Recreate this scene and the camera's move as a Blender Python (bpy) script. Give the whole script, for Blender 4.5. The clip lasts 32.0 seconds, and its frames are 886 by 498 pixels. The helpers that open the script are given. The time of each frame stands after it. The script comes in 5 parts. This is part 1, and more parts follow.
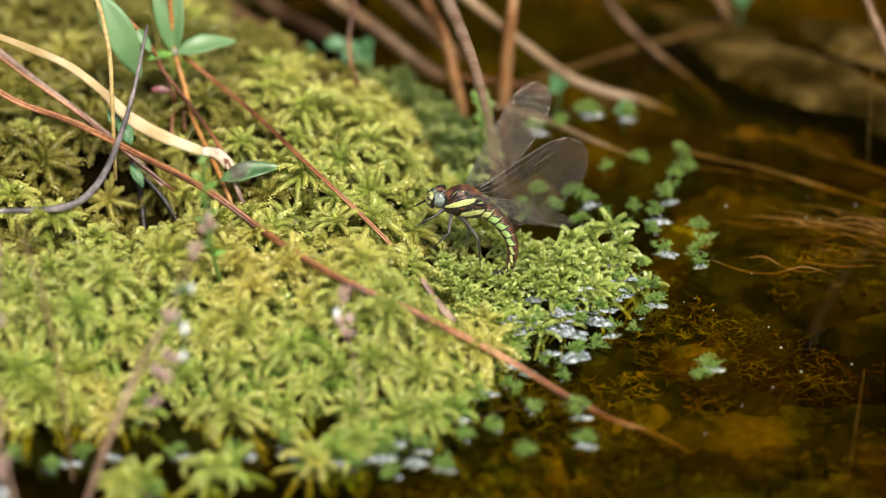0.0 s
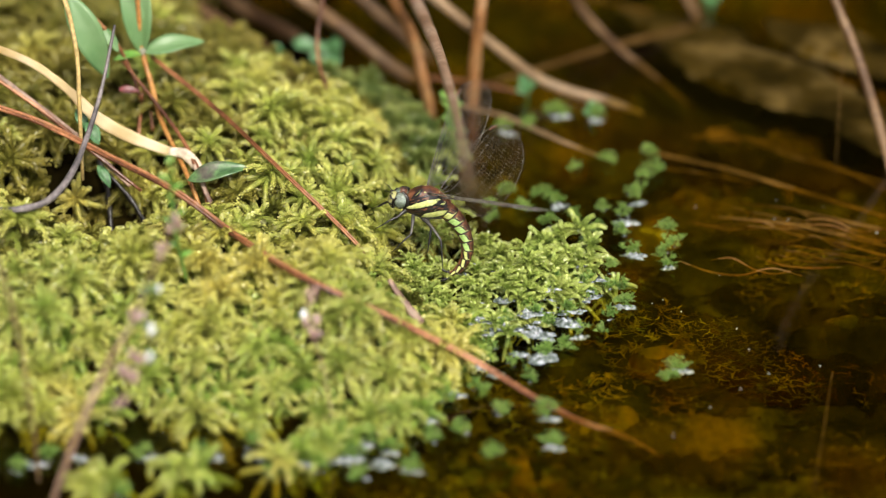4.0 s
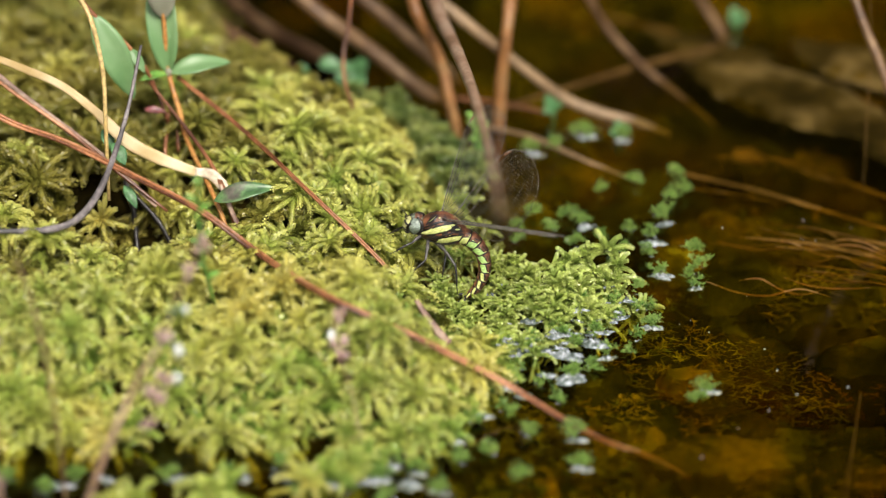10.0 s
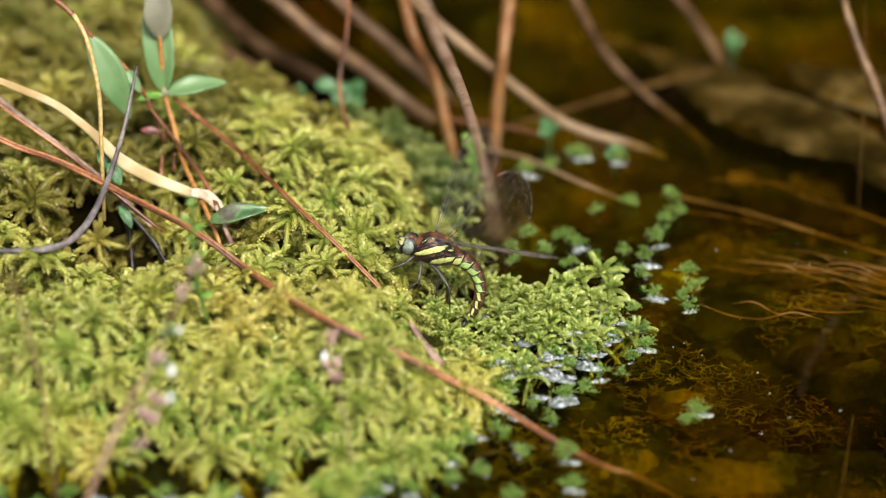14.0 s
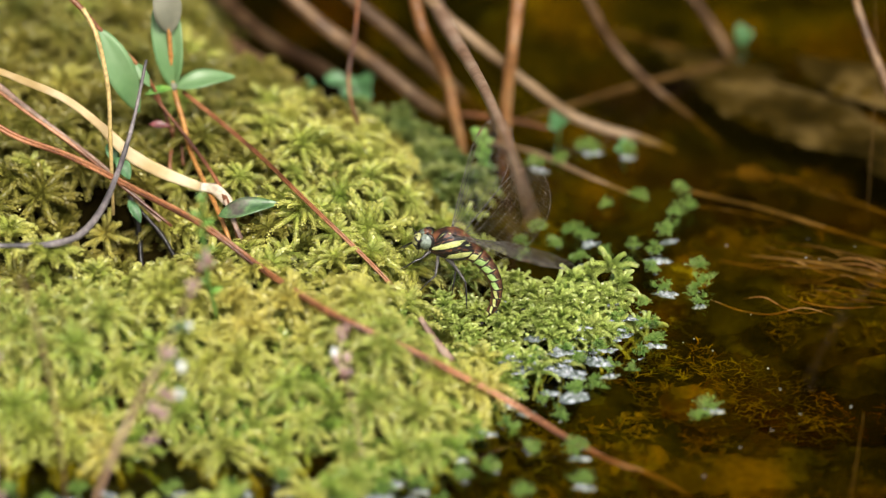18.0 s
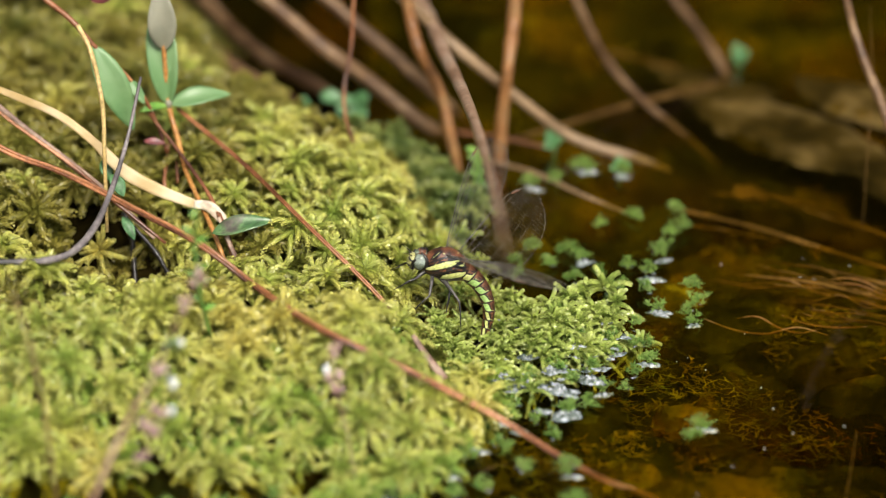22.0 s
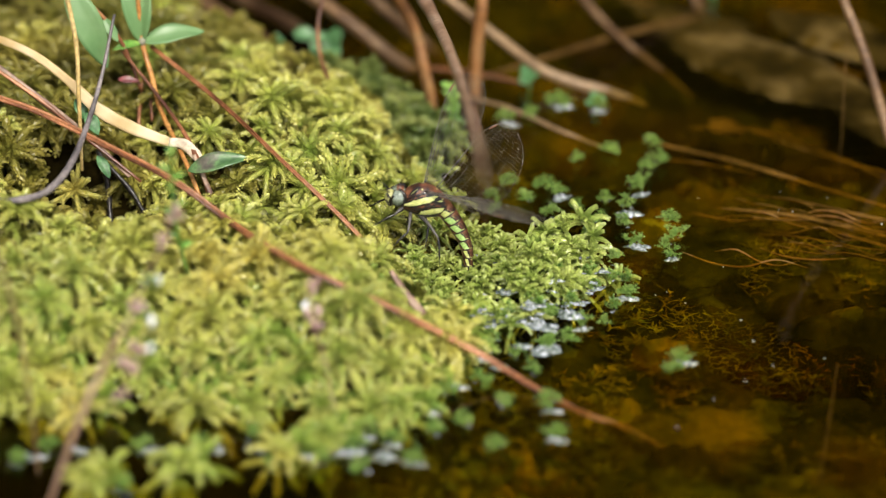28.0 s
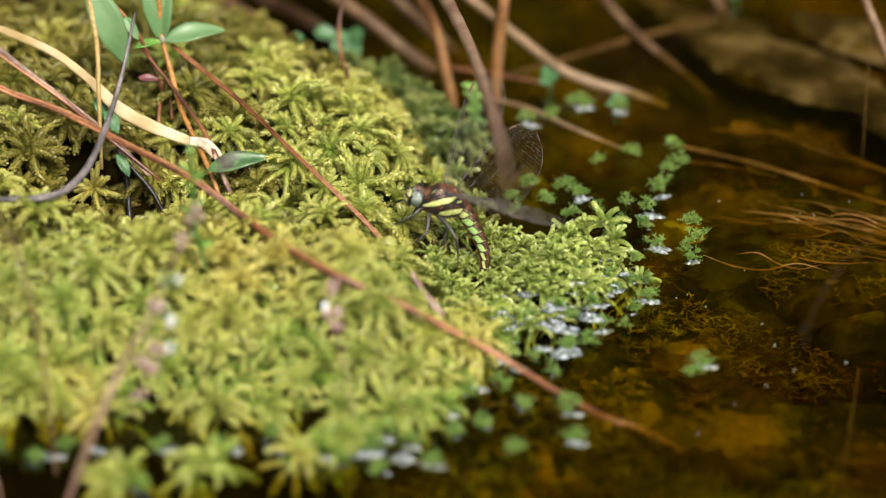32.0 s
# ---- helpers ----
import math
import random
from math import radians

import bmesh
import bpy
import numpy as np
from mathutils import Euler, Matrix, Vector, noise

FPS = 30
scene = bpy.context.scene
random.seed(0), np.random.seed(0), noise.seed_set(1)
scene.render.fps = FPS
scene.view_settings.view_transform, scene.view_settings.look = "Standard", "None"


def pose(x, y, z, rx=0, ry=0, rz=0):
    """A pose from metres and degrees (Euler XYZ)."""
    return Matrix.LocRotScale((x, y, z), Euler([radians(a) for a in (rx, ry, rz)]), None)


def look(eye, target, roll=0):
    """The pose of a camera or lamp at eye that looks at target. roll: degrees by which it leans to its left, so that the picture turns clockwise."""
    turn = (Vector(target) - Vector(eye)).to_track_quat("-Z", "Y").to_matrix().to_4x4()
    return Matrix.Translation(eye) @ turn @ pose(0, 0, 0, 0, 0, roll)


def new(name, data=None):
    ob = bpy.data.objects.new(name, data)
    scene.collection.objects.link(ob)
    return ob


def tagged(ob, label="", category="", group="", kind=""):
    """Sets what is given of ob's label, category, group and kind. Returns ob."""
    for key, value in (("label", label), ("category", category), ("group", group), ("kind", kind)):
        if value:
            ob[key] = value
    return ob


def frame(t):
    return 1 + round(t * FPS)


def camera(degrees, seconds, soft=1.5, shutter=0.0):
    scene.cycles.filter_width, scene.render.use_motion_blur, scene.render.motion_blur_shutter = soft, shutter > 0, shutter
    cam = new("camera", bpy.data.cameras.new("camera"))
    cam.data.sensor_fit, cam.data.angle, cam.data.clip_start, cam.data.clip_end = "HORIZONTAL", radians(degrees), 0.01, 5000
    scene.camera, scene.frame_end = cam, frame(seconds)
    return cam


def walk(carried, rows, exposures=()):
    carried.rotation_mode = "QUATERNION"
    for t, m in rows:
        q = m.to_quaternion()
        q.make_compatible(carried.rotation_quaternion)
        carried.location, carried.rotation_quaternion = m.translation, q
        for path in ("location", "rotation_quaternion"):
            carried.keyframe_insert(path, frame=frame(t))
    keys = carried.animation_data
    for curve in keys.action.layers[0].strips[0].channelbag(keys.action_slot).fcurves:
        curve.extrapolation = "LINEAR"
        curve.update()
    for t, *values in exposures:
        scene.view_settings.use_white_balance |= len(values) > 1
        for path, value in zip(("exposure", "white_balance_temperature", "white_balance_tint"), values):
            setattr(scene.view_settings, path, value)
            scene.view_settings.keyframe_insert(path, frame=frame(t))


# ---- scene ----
# A hawker dragonfly laying eggs on a bank of bog moss at the edge of a dark pool.
# Lengths below are in millimetres and turned into metres by MM.
MM = 0.001
cam = camera(10, 32.0, soft=1.2)
cam.data.dof.use_dof = True
cam.data.dof.focus_distance = 1.372
cam.data.dof.aperture_fstop = 5.2
walk(cam, [
    (0, pose(-0.0031, -1.2171, 0.6987, 60.027, 0.240, 0.065)),
    (0.5, pose(-0.0016, -1.2174, 0.7009, 60.040, 0.286, 0.226)),
    (1, pose(-0.0008, -1.2175, 0.7002, 60.171, 0.164, 0.191)),
    (1.5, pose(-0.0035, -1.2168, 0.6967, 60.168, 0.187, -0.010)),
    (2, pose(-0.0030, -1.2158, 0.6988, 60.025, 0.149, 0.305)),
    (2.5, pose(-0.0032, -1.2140, 0.7007, 60.076, 0.015, 0.115)),
    (3, pose(-0.0064, -1.2131, 0.6977, 59.985, 0.009, -0.064)),
    (3.5, pose(-0.0044, -1.2145, 0.6970, 60.016, 0.002, -0.203)),
    (5.5, pose(0.0007, -1.2150, 0.7003, 60.048, -0.053, 0.052)),
    (6, pose(-0.0022, -1.2155, 0.6973, 60.259, -0.163, -0.120)),
    (6.5, pose(-0.0048, -1.2125, 0.7002, 60.037, -0.121, -0.046)),
    (7, pose(-0.0024, -1.2150, 0.6964, 60.401, -0.081, -0.088)),
    (7.5, pose(-0.0042, -1.2115, 0.6985, 59.783, -0.085, -0.026)),
    (8, pose(-0.0010, -1.2106, 0.7032, 59.868, -0.127, 0.170)),
    (8.5, pose(-0.0035, -1.2125, 0.6983, 60.065, -0.177, -0.143)),
    (9, pose(0.0001, -1.2126, 0.6997, 60.015, 0.013, -0.001)),
    (9.5, pose(-0.0028, -1.2118, 0.6981, 59.940, -0.131, -0.335)),
    (10, pose(-0.0057, -1.2119, 0.6963, 60.249, 0.074, -0.034)),
    (10.5, pose(-0.0023, -1.2116, 0.6991, 60.477, -0.072, 0.403)),
    (11, pose(-0.0042, -1.2110, 0.6984, 60.564, -0.057, 0.231)),
    (11.5, pose(-0.0064, -1.2111, 0.6958, 60.663, 0.051, 0.018)),
    (12, pose(-0.0043, -1.2132, 0.6947, 60.640, -0.139, -0.019)),
    (12.5, pose(-0.0025, -1.2136, 0.6960, 60.345, 0.006, 0.360)),
    (13, pose(-0.0048, -1.2083, 0.7012, 60.208, -0.170, 0.359)),
    (13.5, pose(-0.0008, -1.2127, 0.6977, 60.570, 0.020, 0.315)),
    (14, pose(-0.0005, -1.2138, 0.6988, 60.444, -0.097, 0.239)),
    (14.5, pose(-0.0049, -1.2107, 0.6976, 60.285, -0.228, -0.044)),
    (15, pose(-0.0037, -1.2112, 0.6965, 60.086, -0.014, 0.319)),
    (15.5, pose(-0.0039, -1.2117, 0.6979, 60.267, 0.013, 0.335)),
    (17.5, pose(-0.0024, -1.2098, 0.6981, 60.276, 0.017, 0.464)),
    (18, pose(-0.0041, -1.2093, 0.7001, 60.246, -0.185, 0.244)),
    (18.5, pose(-0.0046, -1.2077, 0.6941, 60.392, -0.039, 0.098)),
    (19, pose(-0.0034, -1.2060, 0.6984, 59.909, -0.222, 0.096)),
    (19.5, pose(-0.0020, -1.2053, 0.7010, 59.764, -0.200, 0.522)),
    (20, pose(-0.0049, -1.2058, 0.6975, 60.197, -0.223, 0.489)),
    (20.5, pose(-0.0008, -1.2071, 0.6988, 59.952, -0.400, 0.199)),
    (21, pose(-0.0040, -1.2051, 0.6943, 59.826, -0.346, -0.261)),
    (21.5, pose(-0.0022, -1.2099, 0.6950, 60.313, -0.253, -0.153)),
    (22, pose(0.0008, -1.2098, 0.6985, 60.519, -0.305, 0.466)),
    (22.5, pose(-0.0075, -1.2035, 0.6958, 60.365, -0.417, 0.220)),
    (23, pose(-0.0015, -1.2075, 0.6939, 60.164, -0.350, 0.086)),
    (23.5, pose(0.0015, -1.2078, 0.6981, 60.031, -0.039, 0.327)),
    (24, pose(0.0005, -1.2057, 0.6984, 59.991, -0.082, 0.015)),
    (24.5, pose(0.0010, -1.2071, 0.6975, 59.777, 0.172, 0.187)),
    (25, pose(-0.0008, -1.2048, 0.6959, 59.878, 0.230, 0.105)),
    (25.5, pose(-0.0043, -1.2026, 0.6963, 59.816, 0.115, -0.086)),
    (27.5, pose(-0.0047, -1.2064, 0.6912, 60.076, -0.036, -0.050)),
    (28, pose(-0.0047, -1.2070, 0.6910, 60.005, -0.061, -0.236)),
    (28.5, pose(-0.0071, -1.2043, 0.6913, 60.025, -0.261, -0.319)),
    (29, pose(-0.0057, -1.2034, 0.6911, 59.769, -0.179, -0.131)),
    (29.5, pose(-0.0067, -1.2000, 0.6950, 59.711, -0.192, 0.043)),
    (30, pose(-0.0064, -1.2027, 0.6923, 59.984, -0.224, -0.197)),
    (30.5, pose(-0.0035, -1.2062, 0.6892, 60.081, -0.176, -0.192)),
    (31, pose(-0.0074, -1.2050, 0.6860, 60.164, -0.328, -0.471)),
    (31.5, pose(-0.0075, -1.2024, 0.6875, 59.886, -0.332, -0.238)),
    (32, pose(-0.0071, -1.2014, 0.6905, 59.918, -0.345, 0.076)),
], exposures=[(0.0, 0.72), (32.0, 0.72)])

# ---- light: bright overcast ----
SUN_ELEVATION, SUN_TURN = 52, 165
world = bpy.data.worlds.new("sky")
scene.world = world
world.use_nodes = True
sky = world.node_tree.nodes.new("ShaderNodeTexSky")
sky.sky_type, sky.sun_disc = "NISHITA", False
sky.sun_elevation, sky.sun_rotation = radians(SUN_ELEVATION), radians(SUN_TURN)
sky.air_density, sky.dust_density, sky.ozone_density = 1.0, 4.0, 1.0
back = world.node_tree.nodes["Background"]
back.inputs["Strength"].default_value = 0.11
world.node_tree.links.new(sky.outputs[0], back.inputs["Color"])
sun = new("sun", bpy.data.lights.new("sun", "SUN"))
sun.data.energy, sun.data.angle, sun.data.color = 2.7, radians(18), (1.0, 0.95, 0.84)
sun_way = Vector((math.sin(radians(SUN_TURN)) * math.cos(radians(SUN_ELEVATION)), math.cos(radians(SUN_TURN)) * math.cos(radians(SUN_ELEVATION)), math.sin(radians(SUN_ELEVATION))))
sun.matrix_world = look(sun_way * 5, (0, 0, 0))


# ---- materials ----
def material(name):
    m = bpy.data.materials.new(name)
    m.use_nodes = True
    return m, m.node_tree.nodes, m.node_tree.links, m.node_tree.nodes["Principled BSDF"]


def noise_ramp(nodes, links, scale, colours, detail=4.0, coords="Position", stretch=None, low=0.35, high=0.65):
    """A ramp of colours driven by noise in real-world size."""
    if coords == "Position":
        out = nodes.new("ShaderNodeNewGeometry").outputs["Position"]
    else:
        out = nodes.new("ShaderNodeTexCoord").outputs["Object"]
    if stretch:
        mp = nodes.new("ShaderNodeMapping")
        mp.inputs["Scale"].default_value = stretch
        links.new(out, mp.inputs[0])
        out = mp.outputs[0]
    tex = nodes.new("ShaderNodeTexNoise")
    tex.inputs["Scale"].default_value, tex.inputs["Detail"].default_value = scale, detail
    links.new(out, tex.inputs["Vector"])
    ramp = nodes.new("ShaderNodeValToRGB")
    els = ramp.color_ramp.elements
    while len(els) < len(colours):
        els.new(0.5)
    for k, c in enumerate(colours):
        els[k].position = low + (high - low) * k / max(1, len(colours) - 1)
        els[k].color = (*c, 1)
    links.new(tex.outputs["Fac"], ramp.inputs[0])
    return ramp.outputs[0], tex.outputs["Fac"]


def mixed(nodes, links, a, b, fac, mode="MIX"):
    mx = nodes.new("ShaderNodeMix")
    mx.data_type, mx.blend_type = "RGBA", mode
    for sock, v in ((mx.inputs[0], fac), (mx.inputs[6], a), (mx.inputs[7], b)):
        if hasattr(v, "links"):
            links.new(v, sock)
        elif isinstance(v, tuple):
            sock.default_value = (*v, 1)
        else:
            sock.default_value = v
    return mx.outputs[2]


def bumped(nodes, links, shader, height, strength, distance):
    b = nodes.new("ShaderNodeBump")
    b.inputs["Strength"].default_value, b.inputs["Distance"].default_value = strength, distance
    links.new(height, b.inputs["Height"])
    links.new(b.outputs[0], shader.inputs["Normal"])


def simple(name, colours, scale=300, rough=0.5, bump=0.3, stretch=None, coat=0.0, spec=0.5, fine=None, translucent=0.0, coords="Position", tip=None):
    m, nodes, links, bsdf = material(name)
    col, fac = noise_ramp(nodes, links, scale, colours, stretch=stretch, coords=coords)
    if tip:
        grown = nodes.new("ShaderNodeAttribute")
        grown.attribute_name = "grown"
        col = mixed(nodes, links, col, tip, grown.outputs["Fac"])
    if fine:
        col2, fac2 = noise_ramp(nodes, links, fine, ((0.55, 0.55, 0.55), (1.25, 1.25, 1.2)), stretch=stretch, coords=coords)
        col = mixed(nodes, links, col, col2, 0.7, "MULTIPLY")
        fac = fac2
    links.new(col, bsdf.inputs["Base Color"])
    bsdf.inputs["Roughness"].default_value = rough
    bsdf.inputs["Coat Weight"].default_value = coat
    bsdf.inputs["Coat Roughness"].default_value = 0.12
    bsdf.inputs["Specular IOR Level"].default_value = spec
    if bump:
        bumped(nodes, links, bsdf, fac, bump, 0.0004)
    if translucent:
        tr = nodes.new("ShaderNodeBsdfTranslucent")
        links.new(col, tr.inputs["Color"])
        mx = nodes.new("ShaderNodeMixShader")
        mx.inputs[0].default_value = translucent
        links.new(bsdf.outputs[0], mx.inputs[1])
        links.new(tr.outputs[0], mx.inputs[2])
        links.new(mx.outputs[0], nodes["Material Output"].inputs["Surface"])
    return m


MOSS = simple("bog_moss", ((0.15, 0.30, 0.036), (0.35, 0.43, 0.065), (0.55, 0.46, 0.095)), scale=26, rough=0.28, bump=0, fine=600, translucent=0.42, coat=0.15, tip=(0.73, 0.69, 0.20))
# duller olive of older moss, darkened further for the shade up the bank
MOSS_OLD_SHADED = simple("old_moss_shaded", ((0.055, 0.09, 0.012), (0.155, 0.17, 0.022), (0.28, 0.235, 0.042)), scale=26, rough=0.36, bump=0, fine=600, translucent=0.34, coat=0.1, tip=(0.37, 0.32, 0.07))
MOSS_FRESH = simple("fresh_moss", ((0.12, 0.28, 0.036), (0.27, 0.41, 0.065), (0.43, 0.46, 0.09)), scale=26, rough=0.28, bump=0, fine=600, translucent=0.42, coat=0.15, tip=(0.66, 0.68, 0.17))
MOSS_GREEN = simple("waterside_moss", ((0.12, 0.26, 0.04), (0.30, 0.43, 0.08), (0.47, 0.54, 0.145)), scale=130, rough=0.2, bump=0, fine=700, translucent=0.3, coat=0.8, tip=(0.59, 0.66, 0.19))
# duller moss colour that carries the shade of the back slope
MOSS_BACK_SHADE = simple("back_moss", ((0.11, 0.17, 0.045), (0.22, 0.28, 0.07), (0.34, 0.38, 0.11)), scale=130, rough=0.35, bump=0, fine=500, translucent=0.3)
DROWNED_GREEN = simple("drowned_green_moss", ((0.16, 0.20, 0.03), (0.30, 0.32, 0.05), (0.42, 0.40, 0.08)), scale=60, rough=0.8, spec=0.04, bump=0.3, fine=600, translucent=0.2)
DROWNED = simple("drowned_moss", ((0.15, 0.16, 0.018), (0.36, 0.315, 0.026), (0.54, 0.33, 0.026)), scale=38, rough=0.8, spec=0.04, bump=0.5, fine=600, translucent=0.15)
SILT = simple("moss_silt", ((0.02, 0.021, 0.003), (0.095, 0.09, 0.008), (0.25, 0.175, 0.014)), scale=30, rough=0.9, bump=0.6, fine=420, spec=0.02)
PEAT = simple("wet_peat", ((0.006, 0.0045, 0.0012), (0.018, 0.013, 0.003), (0.042, 0.030, 0.006)), scale=60, rough=0.75, bump=0.8, fine=500, spec=0.0)
STRAW = simple("pale_straw", ((0.46, 0.32, 0.13), (0.60, 0.45, 0.23), (0.72, 0.60, 0.38)), scale=70, rough=0.45, bump=0.3, translucent=0.15)
WHITE_STRAW = simple("bleached_straw", ((0.50, 0.40, 0.28), (0.72, 0.62, 0.50)), scale=150, rough=0.5, bump=0.3, fine=900)
YELLOW_STRAW = simple("yellow_straw", ((0.45, 0.31, 0.11), (0.62, 0.46, 0.20)), scale=200, rough=0.4, bump=0.3, fine=1000)
NEEDLE = simple("dry_needle", ((0.07, 0.024, 0.012), (0.23, 0.088, 0.036), (0.42, 0.19, 0.085)), scale=45, rough=0.35, bump=0.4, fine=900)
REED = simple("dead_reed", ((0.085, 0.042, 0.016), (0.16, 0.09, 0.04), (0.235, 0.145, 0.072)), scale=90, rough=0.5, bump=0.3, fine=700)
REED_ORANGE = simple("orange_reed", ((0.15, 0.06, 0.014), (0.25, 0.11, 0.036), (0.29, 0.16, 0.062)), scale=90, rough=0.5, bump=0.3, fine=700)
REED_PALE = simple("pale_reed", ((0.15, 0.09, 0.042), (0.26, 0.17, 0.09)), scale=90, rough=0.5, bump=0.3, fine=700)
REED_LIGHT = simple("light_reed", ((0.22, 0.125, 0.075), (0.34, 0.215, 0.145), (0.41, 0.285, 0.205)), scale=90, rough=0.5, bump=0.3, fine=700)
NEEDLE_LIGHT = simple("rusty_needle", ((0.16, 0.06, 0.025), (0.34, 0.14, 0.06), (0.50, 0.26, 0.13)), scale=40, rough=0.35, bump=0.4, fine=900)
# a darker, duller brown for some of the reeds at the back
REED_DIM = simple("dark_reed", ((0.045, 0.022, 0.009), (0.10, 0.055, 0.025), (0.15, 0.09, 0.045)), scale=90, rough=0.6, spec=0.15, bump=0.3, fine=700)
SUNK = simple("sunken_blade", ((0.05, 0.026, 0.006), (0.12, 0.066, 0.017), (0.19, 0.105, 0.034)), scale=70, rough=0.6, spec=0.08, bump=0.3, fine=500)
LITTER = simple("sunken_leaf", ((0.008, 0.005, 0.0015), (0.048, 0.032, 0.009), (0.16, 0.115, 0.06)), scale=48, rough=0.7, spec=0.05, bump=0.5, fine=300)
GREY = simple("weathered_stalk", ((0.04, 0.036, 0.036), (0.12, 0.105, 0.105), (0.22, 0.19, 0.185)), scale=150, rough=0.5, bump=0.4, fine=900)
DARK = simple("black_root", ((0.006, 0.005, 0.005), (0.03, 0.025, 0.022)), scale=300, rough=0.3, bump=0.6, fine=900)
PINKISH = simple("pinkish_blade", ((0.13, 0.07, 0.05), (0.29, 0.185, 0.135), (0.46, 0.34, 0.25)), scale=130, rough=0.5, bump=0.4, fine=900)
LEAF = simple("seedling_leaf", ((0.11, 0.23, 0.08), (0.155, 0.29, 0.11), (0.20, 0.33, 0.145)), scale=70, rough=0.38, bump=0.05, translucent=0.25)
LEAF_GREY = simple("grey_leaf", ((0.20, 0.20, 0.14), (0.30, 0.29, 0.21)), scale=80, rough=0.5, bump=0.1, translucent=0.15)
LEAF_YOUNG = simple("young_leaf", ((0.16, 0.36, 0.06), (0.28, 0.46, 0.10)), scale=150, rough=0.35, bump=0.15, fine=800, translucent=0.3)
LEAF_SPOT = simple("spotted_leaf", ((0.06, 0.13, 0.045), (0.11, 0.20, 0.075), (0.10, 0.09, 0.07)), scale=160, rough=0.35, bump=0.2, fine=800)
LEAF_RED = simple("red_leaf", ((0.09, 0.02, 0.022), (0.18, 0.05, 0.05)), scale=200, rough=0.4, bump=0.2, fine=900)
LEAF_BLUE = simple("pool_leaf", ((0.07, 0.19, 0.065), (0.14, 0.30, 0.13)), scale=200, rough=0.4, bump=0.1, fine=800, translucent=0.2)
ORANGE_STEM = simple("orange_stem", ((0.34, 0.14, 0.03), (0.52, 0.26, 0.08)), scale=150, rough=0.4, bump=0.2, fine=800)
STAR = simple("starwort_leaf", ((0.08, 0.20, 0.035), (0.20, 0.35, 0.07), (0.36, 0.48, 0.14)), scale=250, rough=0.2, bump=0, fine=900, coat=0.6, translucent=0.25, tip=(0.32, 0.50, 0.11))
# pale greys stand in for the sky's glint on wet film
GLINT_FILM = simple("glint_film", ((0.05, 0.07, 0.05), (0.17, 0.20, 0.19), (0.46, 0.49, 0.53)), scale=600, rough=0.12, bump=0.9, fine=1800, coat=0.6)
# white base colour paints the glint of each bubble
BUBBLE_GLINT = simple("bubble", ((0.55, 0.57, 0.58), (0.75, 0.76, 0.77)), scale=300, rough=0.08, bump=0, coat=1.0)
BUD_PINK = simple("pink_bud", ((0.32, 0.18, 0.15), (0.58, 0.43, 0.39)), scale=300, rough=0.4, bump=0.3, fine=1200)
BUD_WHITE = simple("white_bud", ((0.62, 0.66, 0.64), (0.82, 0.85, 0.84)), scale=300, rough=0.2, bump=0.1, coat=0.6)
# colour tuned for the warm haze it gives the water's reflection
FAR_BANK = simple("far_bank", ((0.012, 0.011, 0.0012), (0.045, 0.037, 0.0035), (0.09, 0.066, 0.006)), scale=4, rough=0.9, bump=0.0, fine=30, spec=0.0)
# dragonfly
CHITIN_BROWN = simple("brown_chitin", ((0.03, 0.014, 0.009), (0.14, 0.055, 0.028), (0.24, 0.10, 0.046)), scale=380, rough=0.4, bump=0.2, fine=2500, coords="Object")
CHITIN_BLACK = simple("black_chitin", ((0.008, 0.007, 0.007), (0.03, 0.026, 0.024)), scale=600, rough=0.3, bump=0.2, fine=2500, coat=0.2, coords="Object")
CHITIN_GREY = simple("grey_chitin", ((0.04, 0.036, 0.034), (0.13, 0.118, 0.11)), scale=500, rough=0.4, bump=0.2, fine=2500, coords="Object")
MARK_YELLOW = simple("yellow_mark", ((0.56, 0.61, 0.17), (0.70, 0.73, 0.30)), scale=500, rough=0.35, bump=0.1, fine=2500, coords="Object")
MARK_GREEN = simple("green_mark", ((0.40, 0.62, 0.17), (0.52, 0.72, 0.27)), scale=500, rough=0.35, bump=0.1, fine=2500, coords="Object")
EYE = simple("eye", ((0.05, 0.055, 0.035), (0.15, 0.185, 0.14), (0.32, 0.38, 0.33)), scale=330, rough=0.25, bump=0.1, fine=2000, coat=0.3, coords="Object")
FACE = simple("pale_face", ((0.34, 0.35, 0.12), (0.52, 0.50, 0.22)), scale=400, rough=0.35, bump=0.1, fine=2000, coords="Object")
# pale patches in the vein colour stand in for glints
VEIN = simple("wing_vein", ((0.04, 0.036, 0.032), (0.26, 0.24, 0.21)), scale=500, rough=0.18, bump=0, coords="Object")


